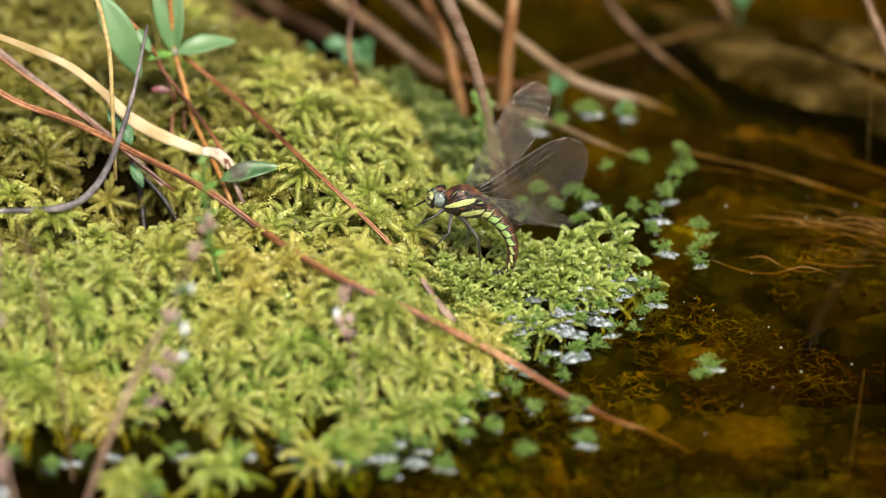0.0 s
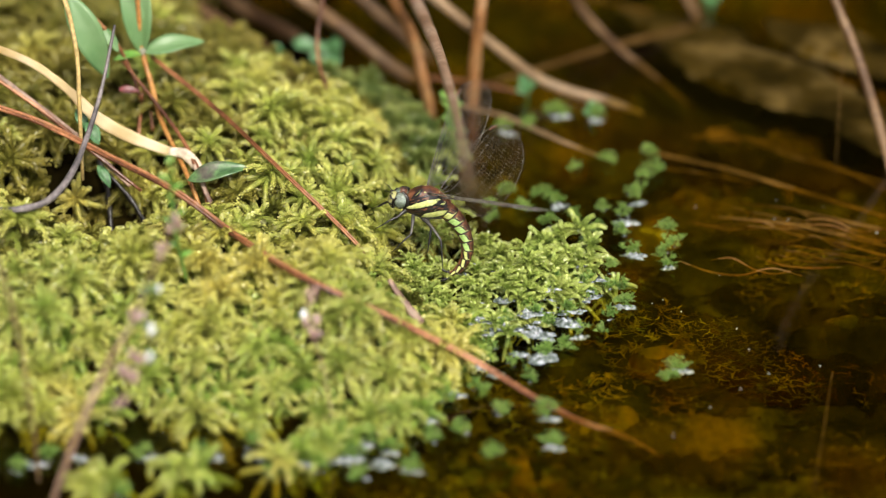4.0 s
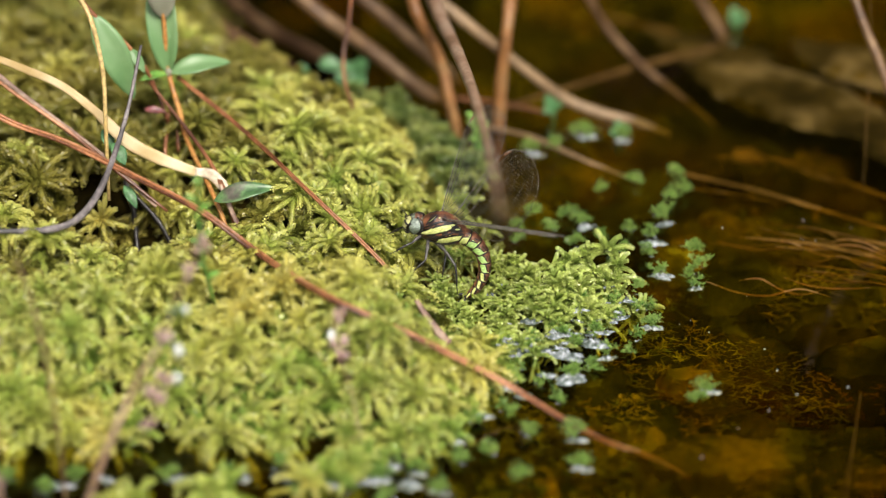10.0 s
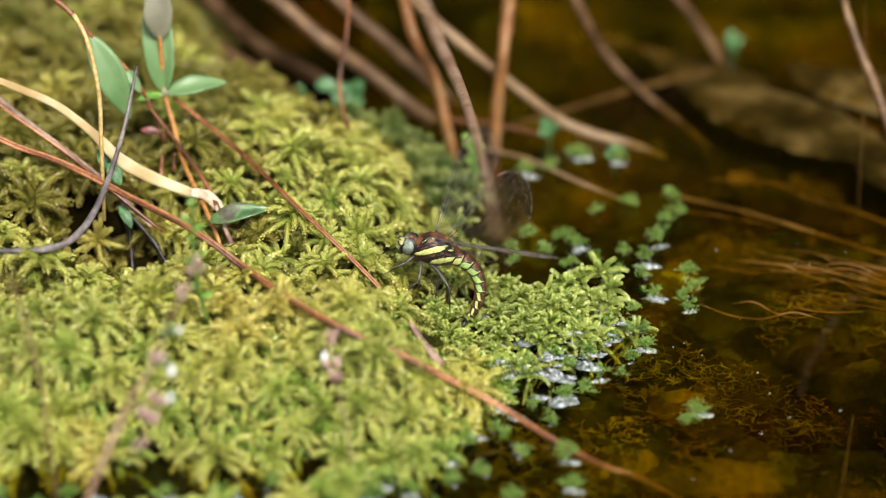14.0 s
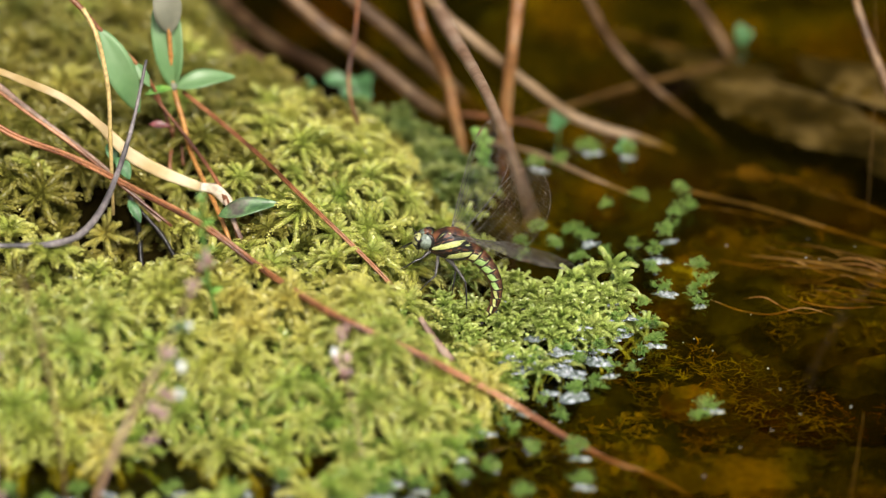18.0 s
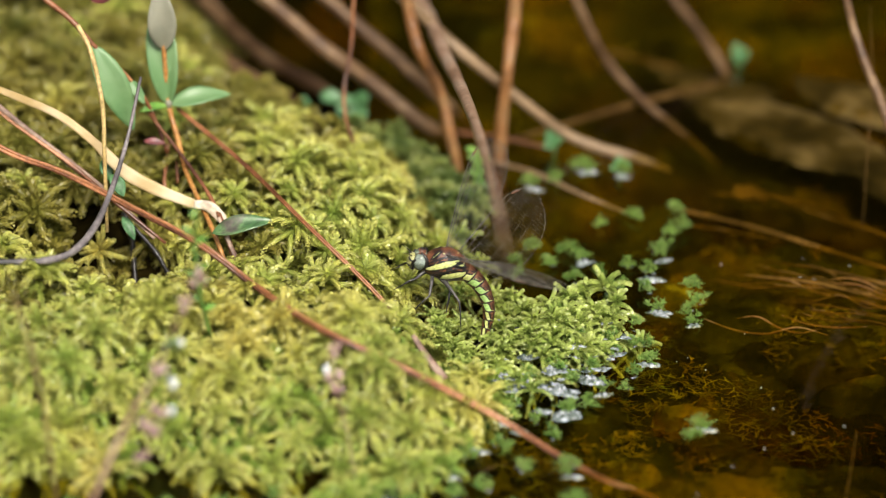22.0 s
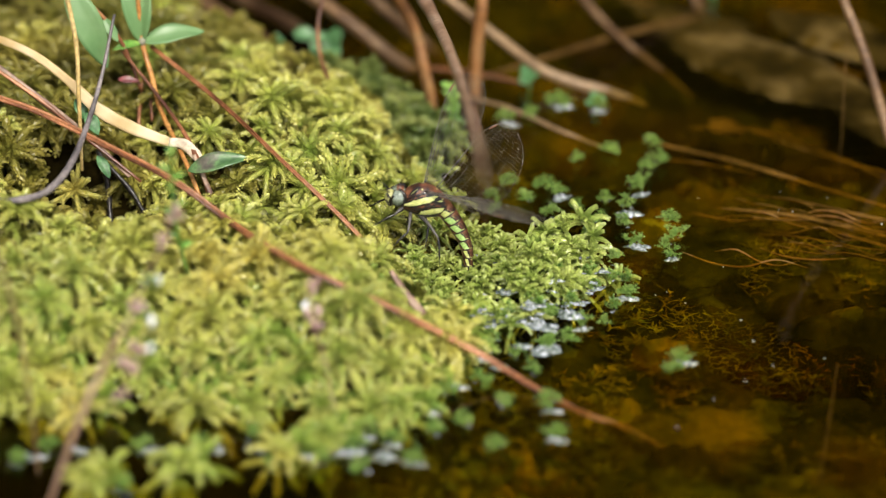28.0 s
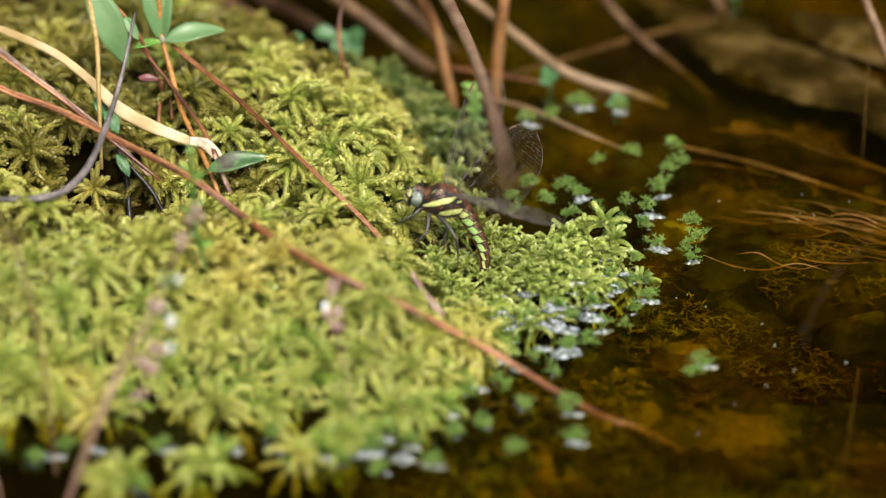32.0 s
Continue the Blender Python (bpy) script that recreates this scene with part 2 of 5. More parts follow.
def water_material():
    m, nodes, links, bsdf = material("pool_water")
    nodes.remove(bsdf)
    clear = nodes.new("ShaderNodeBsdfTransparent")
    clear.inputs["Color"].default_value = (0.92, 0.86, 0.58, 1)
    gloss = nodes.new("ShaderNodeBsdfGlossy")
    gloss.inputs["Roughness"].default_value = 0.03
    gloss.inputs["Color"].default_value = (1, 1, 1, 1)
    fres = nodes.new("ShaderNodeFresnel")
    fres.inputs["IOR"].default_value = 1.33
    geo = nodes.new("ShaderNodeNewGeometry")
    tex = nodes.new("ShaderNodeTexNoise")
    tex.inputs["Scale"].default_value, tex.inputs["Detail"].default_value = 60, 3
    links.new(geo.outputs["Position"], tex.inputs["Vector"])
    b = nodes.new("ShaderNodeBump")
    b.inputs["Strength"].default_value, b.inputs["Distance"].default_value = 0.25, 0.0006
    links.new(tex.outputs["Fac"], b.inputs["Height"])
    links.new(b.outputs[0], gloss.inputs["Normal"])
    mx = nodes.new("ShaderNodeMixShader")
    links.new(fres.outputs[0], mx.inputs[0])
    links.new(clear.outputs[0], mx.inputs[1])
    links.new(gloss.outputs[0], mx.inputs[2])
    links.new(mx.outputs[0], nodes["Material Output"].inputs["Surface"])
    return m


def wing_material():
    m, nodes, links, bsdf = material("wing_membrane")
    nodes.remove(bsdf)
    clear = nodes.new("ShaderNodeBsdfTransparent")
    clear.inputs["Color"].default_value = (0.89, 0.88, 0.86, 1)
    gloss = nodes.new("ShaderNodeBsdfGlossy")
    gloss.inputs["Roughness"].default_value = 0.2
    gloss.inputs["Color"].default_value = (0.85, 0.78, 0.64, 1)
    tex = nodes.new("ShaderNodeTexNoise")
    tex.inputs["Scale"].default_value = 700
    tc = nodes.new("ShaderNodeTexCoord")
    links.new(tc.outputs["Object"], tex.inputs["Vector"])
    b = nodes.new("ShaderNodeBump")
    b.inputs["Strength"].default_value, b.inputs["Distance"].default_value = 0.55, 0.00035
    links.new(tex.outputs["Fac"], b.inputs["Height"])
    links.new(b.outputs[0], gloss.inputs["Normal"])
    mx = nodes.new("ShaderNodeMixShader")
    mx.inputs[0].default_value = 0.032
    links.new(clear.outputs[0], mx.inputs[1])
    links.new(gloss.outputs[0], mx.inputs[2])
    links.new(mx.outputs[0], nodes["Material Output"].inputs["Surface"])
    return m


# see-through brown tint for the stacked sheets that dim things by depth
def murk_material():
    m, nodes, links, bsdf = material("murk_tint")
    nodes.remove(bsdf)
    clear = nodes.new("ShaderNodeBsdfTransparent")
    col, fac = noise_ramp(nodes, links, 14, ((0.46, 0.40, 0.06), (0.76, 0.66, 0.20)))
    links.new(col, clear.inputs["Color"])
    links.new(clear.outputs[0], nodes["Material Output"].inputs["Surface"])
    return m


WATER, MEMBRANE, MURK_TINT = water_material(), wing_material(), murk_material()


# ---- building helpers ----
def put(name, bm, mat, smooth=True):
    me = bpy.data.meshes.new(name)
    bm.normal_update()
    bm.to_mesh(me)
    bm.free()
    me.materials.append(mat)
    if smooth:
        me.shade_smooth()
    return new(name, me)


def part(name, bm, mat, parent, label="", smooth=True):
    ob = put(name, bm, mat, smooth)
    ob.parent = parent
    if label:
        ob["label"] = label
    return ob


def shared(name, data, parent, m):
    ob = new(name, data)
    ob.parent = parent
    ob.matrix_basis = m
    return ob


def thing(name, label, category, group="", kind="", at=(0, 0, 0)):
    ob = tagged(new(name), label, category, group, kind)
    ob.empty_display_size = 0.005
    ob.location = Vector(at) * MM
    return ob


def curve_points(pts, steps=6):
    """Catmull-Rom through the given points (mm)."""
    p = [Vector(q) for q in pts]
    p = [p[0] * 2 - p[1], *p, p[-1] * 2 - p[-2]]
    out = []
    for k in range(1, len(p) - 2):
        for s in range(steps):
            t = s / steps
            a, b, c, d = p[k - 1], p[k], p[k + 1], p[k + 2]
            out.append(0.5 * ((2 * b) + (c - a) * t + (2 * a - 5 * b + 4 * c - d) * t * t + (3 * b - a - 3 * c + d) * t ** 3))
    out.append(p[-2])
    return out


def tube(bm, pts, radii, sides=8, steps=6, flat=1.0, side=None, ridge=0.0, wobble=0.0):
    """A tapered tube through points (mm); flat < 1 makes a blade; ridge adds a groove; side sets the broad way."""
    path = curve_points(pts, steps)
    n = len(path)
    rings = []
    base = Vector(side) if side else Vector((0.3, -0.8, 0.55))
    for k, c in enumerate(path):
        way = (path[min(k + 1, n - 1)] - path[max(k - 1, 0)]).normalized()
        u = (base - way * base.dot(way)).normalized()
        v = way.cross(u)
        f = k / (n - 1) * (len(radii) - 1)
        j = min(int(f), len(radii) - 2)
        r = radii[j] + (radii[j + 1] - radii[j]) * (f - j)
        r *= 1 + wobble * (noise.noise(c * 0.25) + 0.5 * noise.noise(c * 1.1))
        ring = []
        for s in range(sides):
            a = 2 * math.pi * s / sides
            rr = r * (1 - ridge * (0.5 + 0.5 * math.cos(2 * a)) ** 3)
            ring.append(bm.verts.new((c + u * (math.cos(a) * rr * flat) + v * (math.sin(a) * rr)) * MM))
        rings.append(ring)
    for a, b in zip(rings, rings[1:]):
        for s in range(sides):
            bm.faces.new((a[s], a[(s + 1) % sides], b[(s + 1) % sides], b[s]))
    bm.faces.new(rings[0][::-1])
    bm.faces.new(rings[-1])
    return path


def blade(bm, base, tip, width, up, arch=0.1, fold=0.12, rows=12, cols=6, shape=0.9, thick=0.22, twist=0.0, blunt=0.0):
    """A leaf with thickness, a folded midrib and an arched length (mm)."""
    base, tip = Vector(base), Vector(tip)
    way = tip - base
    length = way.length
    way.normalize()
    up = Vector(up)
    up = (up - way * up.dot(way)).normalized()
    across = way.cross(up)
    top, low = [], []
    for k in range(rows + 1):
        t = k / rows
        w = width / 2 * max(0.03, (math.sin(math.pi * t ** shape)) ** (0.75 - blunt))
        lift = arch * length * math.sin(math.pi * t)
        ca, sa = math.cos(twist * t), math.sin(twist * t)
        ax, ux = across * ca + up * sa, up * ca - across * sa
        row_t, row_l = [], []
        for c in range(cols + 1):
            s = 2 * c / cols - 1
            wav = min(0.04 * width, 0.35) * math.sin(9 * t + 2 * s) * abs(s)
            q = base + way * (length * t) + ax * (w * s) + up * lift + ux * (abs(s) * w * fold * 2 + wav)
            row_t.append(bm.verts.new(q * MM))
            row_l.append(bm.verts.new((q - ux * thick) * MM))
        top.append(row_t)
        low.append(row_l)
    for k in range(rows):
        for c in range(cols):
            bm.faces.new((top[k][c], top[k][c + 1], top[k + 1][c + 1], top[k + 1][c]))
            bm.faces.new((low[k][c], low[k + 1][c], low[k + 1][c + 1], low[k][c + 1]))
        bm.faces.new((top[k][0], top[k + 1][0], low[k + 1][0], low[k][0]))
        bm.faces.new((top[k][cols], low[k][cols], low[k + 1][cols], top[k + 1][cols]))
    bmesh.ops.recalc_face_normals(bm, faces=bm.faces[:])


def ellipsoid(bm, centre, radii, u=16, v=10, rough=0.0):
    ret = bmesh.ops.create_uvsphere(bm, u_segments=u, v_segments=v, radius=1)
    for vert in ret["verts"]:
        c = vert.co.copy()
        k = 1 + rough * noise.noise(c * 2 + Vector(centre) * 0.3)
        vert.co = (Vector(centre) + Vector((c.x * radii[0], c.y * radii[1], c.z * radii[2])) * k) * MM


# ---- the lie of the land ----
SHORE = [(-75, 160), (-66, 112), (-48, 92), (-26, 74), (-14, 58), (-7, 40), (-3, 22), (2, 0), (5, -20), (3, -48), (2, -76), (-8, -95),
         (-40, -95), (-78, -93), (-116, -97), (-170, -103), (-420, -160), (-420, 420), (-120, 420), (-85, 230)]


def shore_distance(x, y):
    """Distance in mm to the shoreline, positive on the moss."""
    x, y = np.asarray(x, float), np.asarray(y, float)
    best = np.full(x.shape, 1e9)
    inside = np.zeros(x.shape, bool)
    for (ax, ay), (bx, by) in zip(SHORE, SHORE[1:] + SHORE[:1]):
        dx, dy = bx - ax, by - ay
        t = np.clip(((x - ax) * dx + (y - ay) * dy) / (dx * dx + dy * dy), 0, 1)
        best = np.minimum(best, np.hypot(x - ax - t * dx, y - ay - t * dy))
        cross = ((ay > y) != (by > y)) & (x < (bx - ax) * (y - ay) / (by - ay + 1e-12) + ax)
        inside ^= cross
    return np.where(inside, best, -best)


def dip(x, y, cx, cy, sx, sy):
    return np.exp(-((x - cx) / sx) ** 2 - ((y - cy) / sy) ** 2)


def moss_top(x, y):
    """Height of the moss heads above the water, in mm."""
    d = shore_distance(x, y)
    h = 25 * (1 - np.exp(-np.maximum(d, 0) / 19))
    h = h - 9 * dip(x, y, -5, -18, 27, 24) - 9 * dip(x, y, 6, -26, 13, 14)
    h = h - 20 * dip(x, y, -88, -9, 13, 20) - 9 * dip(x, y, -54, 8, 8, 8) - 15 * dip(x, y, -80, -95, 15, 9) - 16 * dip(x, y, -114, -103, 17, 12) - 16 * dip(x, y, -112, -8, 15, 13) - 7 * dip(x, y, -70, -22, 9, 9) - 9 * dip(x, y, -69, -3, 9, 9)
    h = h + 2.2 * np.sin(x * 0.19 + 1) * np.sin(y * 0.17) + 1.2 * np.sin(x * 0.43 + y * 0.31)
    return np.where(d > 0, np.maximum(h, 1.0), h)


def land(x, y):
    """Height of the peat and of the pool's bed, in mm."""
    d = shore_distance(x, y)
    bed = -42 + 8 * np.sin(x * 0.031 + 0.5) * np.sin(y * 0.027) + 3 * np.sin(x * 0.11) * np.cos(y * 0.09)
    top = moss_top(x, y) - 7
    k = np.clip((d + 16) / 18, 0, 1)
    k = k * k * (3 - 2 * k)
    z = bed * (1 - k) + np.where(d > 0, top, -7) * k
    r = np.hypot(x, y)
    return z + np.clip((r - 900) / 1500, 0, 1) ** 1.5 * 260


def sheet(name, size, a, count, height, mat):
    """One sheet, fine in the middle and coarse towards the horizon."""
    k = math.asinh(size / a)
    u = np.sinh(np.linspace(-1, 1, count) * k) * a
    gx, gy = np.meshgrid(u, u, indexing="ij")
    z = height(gx, gy)
    co = np.stack([gx, gy, z], -1).reshape(-1, 3) * MM
    idx = np.arange(count * count).reshape(count, count)
    faces = np.stack([idx[:-1, :-1], idx[1:, :-1], idx[1:, 1:], idx[:-1, 1:]], -1).reshape(-1, 4)
    me = bpy.data.meshes.new(name)
    me.from_pydata(co.tolist(), [], faces.tolist())
    me.materials.append(mat)
    me.shade_smooth()
    return new(name, me)


tagged(sheet("ground", 300000, 110, 280, land, PEAT), "dark wet peat of the bank and the pool's bed", "ground", kind="structure")
pool = sheet("water", 1600, 100, 60, lambda x, y: 0 * x, WATER)
pool.visible_shadow = False
# added sheets stand in for light lost with depth, darkening what lies below
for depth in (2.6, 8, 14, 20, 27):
    murk = sheet("depth_tint", 1200, 60, 190, lambda x, y, d=depth: min(1, d / 8) * (1.6 * np.sin(x * 0.13 + d) * np.sin(y * 0.16 + 2 * d) + 0.9 * np.sin(x * 0.41 + y * 0.23 + d) + 0.8 * np.sin(x * 0.9 - d) * np.sin(y * 0.77 + d)) - d, MURK_TINT)
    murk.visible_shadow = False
    tagged(murk, "added brown tinted sheet that dims what lies deeper in the water", "water", kind="structure")
tagged(pool, "still brown peaty water of a bog pool", "water", kind="structure")


def far_bank():
    """A dark wooded bank assumed round the far side of the pool, seen only in the water; wrapped left as well to block
    sky light.
    """
    bm = bmesh.new()
    rows = []
    for k in range(25):
        row = []
        for j in range(49):
            a = radians(-5 + 240 * j / 48)
            r = 0.62 + 0.35 * (k / 24) ** 1.3
            z = 1.15 * k / 24
            p = Vector((math.cos(a) * r, math.sin(a) * r, z - 0.05))
            p *= 1 + 0.06 * noise.noise(p * 2.3) + 0.03 * noise.noise(p * 7)
            row.append(bm.verts.new(p))
        rows.append(row)
    for a, b in zip(rows, rows[1:]):
        for j in range(48):
            bm.faces.new((a[j], a[j + 1], b[j + 1], b[j]))
    tagged(put("backdrop", bm, FAR_BANK), "unseen dark overgrown bank, added to block sky light behind the pool", "bank", kind="structure")


far_bank()


# ---- moss ----
def sprig_arrays(rng, branches, nodes, length, droop, leaf, hang=0, core=0.5, spread=0.62, flare=70, wide=0.5, stray=0.3, uneven=0.15):
    """Vertices (mm), triangles and nearness to the tip of one moss head: plump curved branches closely set with small pointed leaves."""
    vs, fs, grown = [], [], []
    for k in range(branches + hang):
        a = k * 2.39996 + rng.uniform(-stray, stray)
        ring = (k + 0.5) / branches
        if k < branches:
            lift = math.radians(flare - (flare - 13) * ring + rng.uniform(-10, 10))
            span = length * (0.4 + 0.65 * ring) * rng.uniform(1 - uneven, 1 + uneven)
            p = np.array([0, 0, 0.8 * (1 - ring)])
            bend = droop * (0.45 + 0.85 * ring) * rng.uniform(0.7, 1.2)
        else:
            lift, span, p, bend = math.radians(rng.uniform(-50, -20)), length * rng.uniform(0.9, 1.3), np.array([0, 0, -rng.uniform(1, 3.5)]), droop * 0.5
        step = span / nodes
        sway = rng.uniform(-0.5, 0.5)
        last = None
        for n in range(nodes + 1):
            t = n / nodes
            e = lift - bend * t * t
            az = a + sway * t * t
            way = np.array([math.cos(az) * math.cos(e), math.sin(az) * math.cos(e), math.sin(e)])
            side = np.array([-math.sin(az), math.cos(az), 0])
            up = np.cross(side, way) * -1
            size = leaf * (1.0 - 0.32 * t) * (0.75 if n == 0 else 1)
            age = min(1, 0.55 + 0.45 * ring) * (0.2 + 0.8 * t)
            if core and n % 2 == 0:
                r = core * (0.7 + 0.5 * math.sin(math.pi * min(1, t * 1.1))) * (1 - 0.4 * t)
                b = len(vs)
                vs += [p + (side * math.cos(g) + up * math.sin(g)) * r for g in (0, 1.257, 2.513, 3.77, 5.027)]
                grown += [age * 0.8] * 5
                if last is not None:
                    for q in range(5):
                        w = (q + 1) % 5
                        fs += [(last + q, last + w, b + w), (last + q, b + w, b + q)]
                last = b
            for q in range(5):
                g = q * 1.2566 + (0.628 if n % 2 else 0) + rng.uniform(-0.3, 0.3)
                out = side * math.cos(g) + up * math.sin(g)
                tang = np.cross(way, out)
                root = p + out * core * 0.55
                tipp = root + way * size * 1.05 + out * size * (spread - 0.2 * t) + tang * rng.uniform(-0.15, 0.15) * size
                mid = root + way * size * 0.38 + out * size * spread * 0.75
                b = len(vs)
                vs += [root - way * size * 0.2, mid + tang * size * wide, tipp, mid - tang * size * wide]
                grown += [age * 0.7, age, min(1, age + 0.25), age]
                fs += [(b, b + 1, b + 2), (b, b + 2, b + 3)]
            p = p + way * step
    return np.array(vs), np.array(fs), np.array(grown)


def mesh_of(name, vs, fs, grown, mat):
    me = bpy.data.meshes.new(name)
    me.from_pydata((vs * MM).tolist(), [], fs.tolist())
    me.materials.append(mat)
    me.attributes.new("grown", "FLOAT", "POINT").data.foreach_set("value", grown.astype(np.float32))
    me.shade_smooth()
    return me


def upright(x, y, rng, lean=1.0):
    e = 3.0
    gx = float(moss_top(x + e, y) - moss_top(x - e, y)) / (2 * e)
    gy = float(moss_top(x, y + e) - moss_top(x, y - e)) / (2 * e)
    n = Vector((-gx * lean, -gy * lean, 1)) + Vector((rng.uniform(-0.25, 0.25), rng.uniform(-0.25, 0.25), 0))
    return n.to_track_quat("Z", "Y").to_matrix().to_4x4()


def place(x, y, z, rng, size, lean=1.0):
    return Matrix.Translation(Vector((x, y, z)) * MM) @ upright(x, y, rng, lean) @ Matrix.Rotation(rng.uniform(0, 6.28), 4, "Z") @ Matrix.Scale(size, 4)


def moss_bank():
    rng = random.Random(11)
    heads = [sprig_arrays(random.Random(20 + k), 13, 13, 9.8, 1.4, 0.98, hang=5, core=0.9, spread=0.72, flare=55, wide=0.56) for k in range(6)]
    meshes = [mesh_of("moss_sprig", v, f, g, MOSS) for v, f, g in heads]
    front = [sprig_arrays(random.Random(90 + k), 27, 9, 10.0, 2.5, 1.1, hang=12, core=0.85, spread=0.8, flare=85, wide=0.56, stray=0.9, uneven=0.4) for k in range(6)]
    front_meshes = [mesh_of("moss_sprig", v, f, g, MOSS) for v, f, g in front]
    fresh_meshes = [mesh_of("moss_sprig", v, f, g, MOSS_FRESH) for v, f, g in front]
    old_meshes = [mesh_of("moss_sprig", v, f, g, MOSS_OLD_SHADED) for v, f, g in heads]
    bank = thing("moss_bank", "yellow-green bog moss bank sloping into the pool", "moss")
    spots = []
    step = 10.2
    y = -112.0
    row = 0
    while y < 165:
        x = -152.0 + (row % 2) * step / 2
        while x < 14:
            px, py = x + rng.uniform(-2.8, 2.8), y + rng.uniform(-2.8, 2.8)
            d = float(shore_distance(px, py))
            if d > (-1.5 if py < -40 else 4.0) and not (px > -9 and -54 < py < -4):
                spots.append((px, py, d))
            x += step
        y += step * 0.9
        row += 1
    for px, py in ((-89, -130), (-66, -123), (-41, -118), (-30, -110)):
        spots.append((px, py, 0.5))
    spots = [s for s in spots if not (float(dip(s[0], s[1], -88, -9, 13, 20)) > 0.66 or float(dip(s[0], s[1], -82, -94, 10, 8)) > 0.5 or float(dip(s[0], s[1], -112, -105, 13, 9)) > 0.5 or float(dip(s[0], s[1], -54, 8, 8, 8)) > 0.5 or float(dip(s[0], s[1], -68, -6, 8, 8)) > 0.5 or (float(dip(s[0], s[1], -112, -8, 15, 13)) > 0.5 and rng.uniform(0, 1) < 0.4))]
    # the moss is open and shaded where the dead stalks lie over it
    spots = [s for s in spots if not (s[0] < -62 and -34 < s[1] < 46 and rng.uniform(0, 1) < 0.12)]
    near = sorted(spots, key=lambda s: (s[0] + 40) ** 2 + (s[1] + 20) ** 2)
    rest = {MOSS: [], MOSS_OLD_SHADED: [], MOSS_FRESH: []}
    for k, (px, py, d) in enumerate(near):
        size = rng.uniform(0.72, 1.38)
        z = float(moss_top(px, py)) + (rng.uniform(-6.0, 5.0) if py < -46 else rng.uniform(-5.0, 2.5))
        j = rng.randrange(6)
        # older, duller moss up the bank, its colour darkened for shade too, fresh growth towards the water
        old = rng.uniform(0, 1) < np.clip((0.75 * py + 0.9 * (-px - 62) + 10) / 60, 0.04, 0.9)
        drooping = py < -46 and rng.uniform(0, 1) < 0.85
        m = place(px, py, max(z, 1.2), rng, size, 0.45 if drooping else 0.8)
        fresh = rng.uniform(0, 1) < (-py - 58) / 60
        if k < 300:
            shared("moss_sprig", (fresh_meshes if fresh else front_meshes)[j] if drooping else (old_meshes if old else meshes)[j], bank, m)
        else:
            v, f, g = front[j] if drooping else heads[j]
            rest[MOSS_FRESH if fresh and drooping else MOSS_OLD_SHADED if old else MOSS].append((v @ np.array(m.to_3x3()).T + np.array(m.translation) / MM, f, g))
    # lower heads between the rest, duller up the bank, their pale tips weakened
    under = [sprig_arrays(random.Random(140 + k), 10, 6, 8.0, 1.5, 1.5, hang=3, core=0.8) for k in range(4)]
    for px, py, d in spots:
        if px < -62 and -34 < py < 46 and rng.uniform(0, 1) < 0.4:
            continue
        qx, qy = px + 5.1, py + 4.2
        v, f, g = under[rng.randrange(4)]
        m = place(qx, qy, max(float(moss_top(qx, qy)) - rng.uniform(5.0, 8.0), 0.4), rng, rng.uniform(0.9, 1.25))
        rest[MOSS_FRESH if qy < -46 else MOSS_OLD_SHADED].append((v @ np.array(m.to_3x3()).T + np.array(m.translation) / MM, f, g * 0.4))
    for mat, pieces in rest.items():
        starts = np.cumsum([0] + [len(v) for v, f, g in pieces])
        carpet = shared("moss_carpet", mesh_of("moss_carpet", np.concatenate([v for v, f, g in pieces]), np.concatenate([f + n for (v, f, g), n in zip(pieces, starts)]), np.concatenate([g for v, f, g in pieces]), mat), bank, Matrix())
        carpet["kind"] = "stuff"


moss_bank()


def waterside_moss():
    rng = random.Random(5)
    heads = [mesh_of("water_sprig", *sprig_arrays(random.Random(40 + k), 9, 13, 7.6, 1.2, 0.8, hang=2, core=0.34, spread=0.85, wide=0.62), MOSS_GREEN) for k in range(6)]
    clump = thing("waterside_moss", "bright green wet moss clump at the waterline", "moss")
    for k in range(95):
        a, r = rng.uniform(0, 6.28), math.sqrt(rng.uniform(0, 1))
        r *= 0.8 + 0.25 * math.sin(3 * a + 1) + 0.12 * math.sin(7 * a)
        x, y = 23 + 23 * r * math.cos(a), -29 + 24 * r * math.sin(a)
        z = 0.2 + 6 * (1 - r) + rng.uniform(-3, 2)
        size = rng.uniform(0.5, 0.9)
        if x < 13:
            z, size = min(z, 0.8 + max(0, x - 8)), size * 0.75
        shared("water_sprig", heads[k % 6], clump, place(x, y, z, rng, size, 0.2))
    for x, y, z, s in ((39, -9, 7.5, 1.15), (42, -14, 5.5, 0.95), (34, -10, 6, 1.0), (29, -12, 5, 1.1), (40, -18, 3, 1.0), (24, -14, 4, 1.0), (36, -17, 4, 1.0), (14, -7, 1.5, 0.8), (3, 1, 2, 0.8), (9, -3, 1, 0.7), (17, -13, 2, 0.9), (4, 12, 2, 0.9), (-1, 24, 4, 1.0), (11, -31, 2.5, 0.8), (15, -30, 3, 0.8), (19, -33, 3, 0.8)):
        shared("water_sprig", heads[int(x) % 6], clump, place(x, y, z, rng, s, 0.2))
    # low wet growth under the dragonfly's tail
    for k in range(75):
        x, y = rng.uniform(-9, 14), rng.uniform(-56, -6)
        z = 1.2 + 0.35 * max(0, -x) + rng.uniform(-1, 1.6) + (2.0 if y > -12 else 0)
        shared("water_sprig", heads[k % 6], clump, place(x, y, z, rng, rng.uniform(0.42, 0.72), 0.2))


waterside_moss()


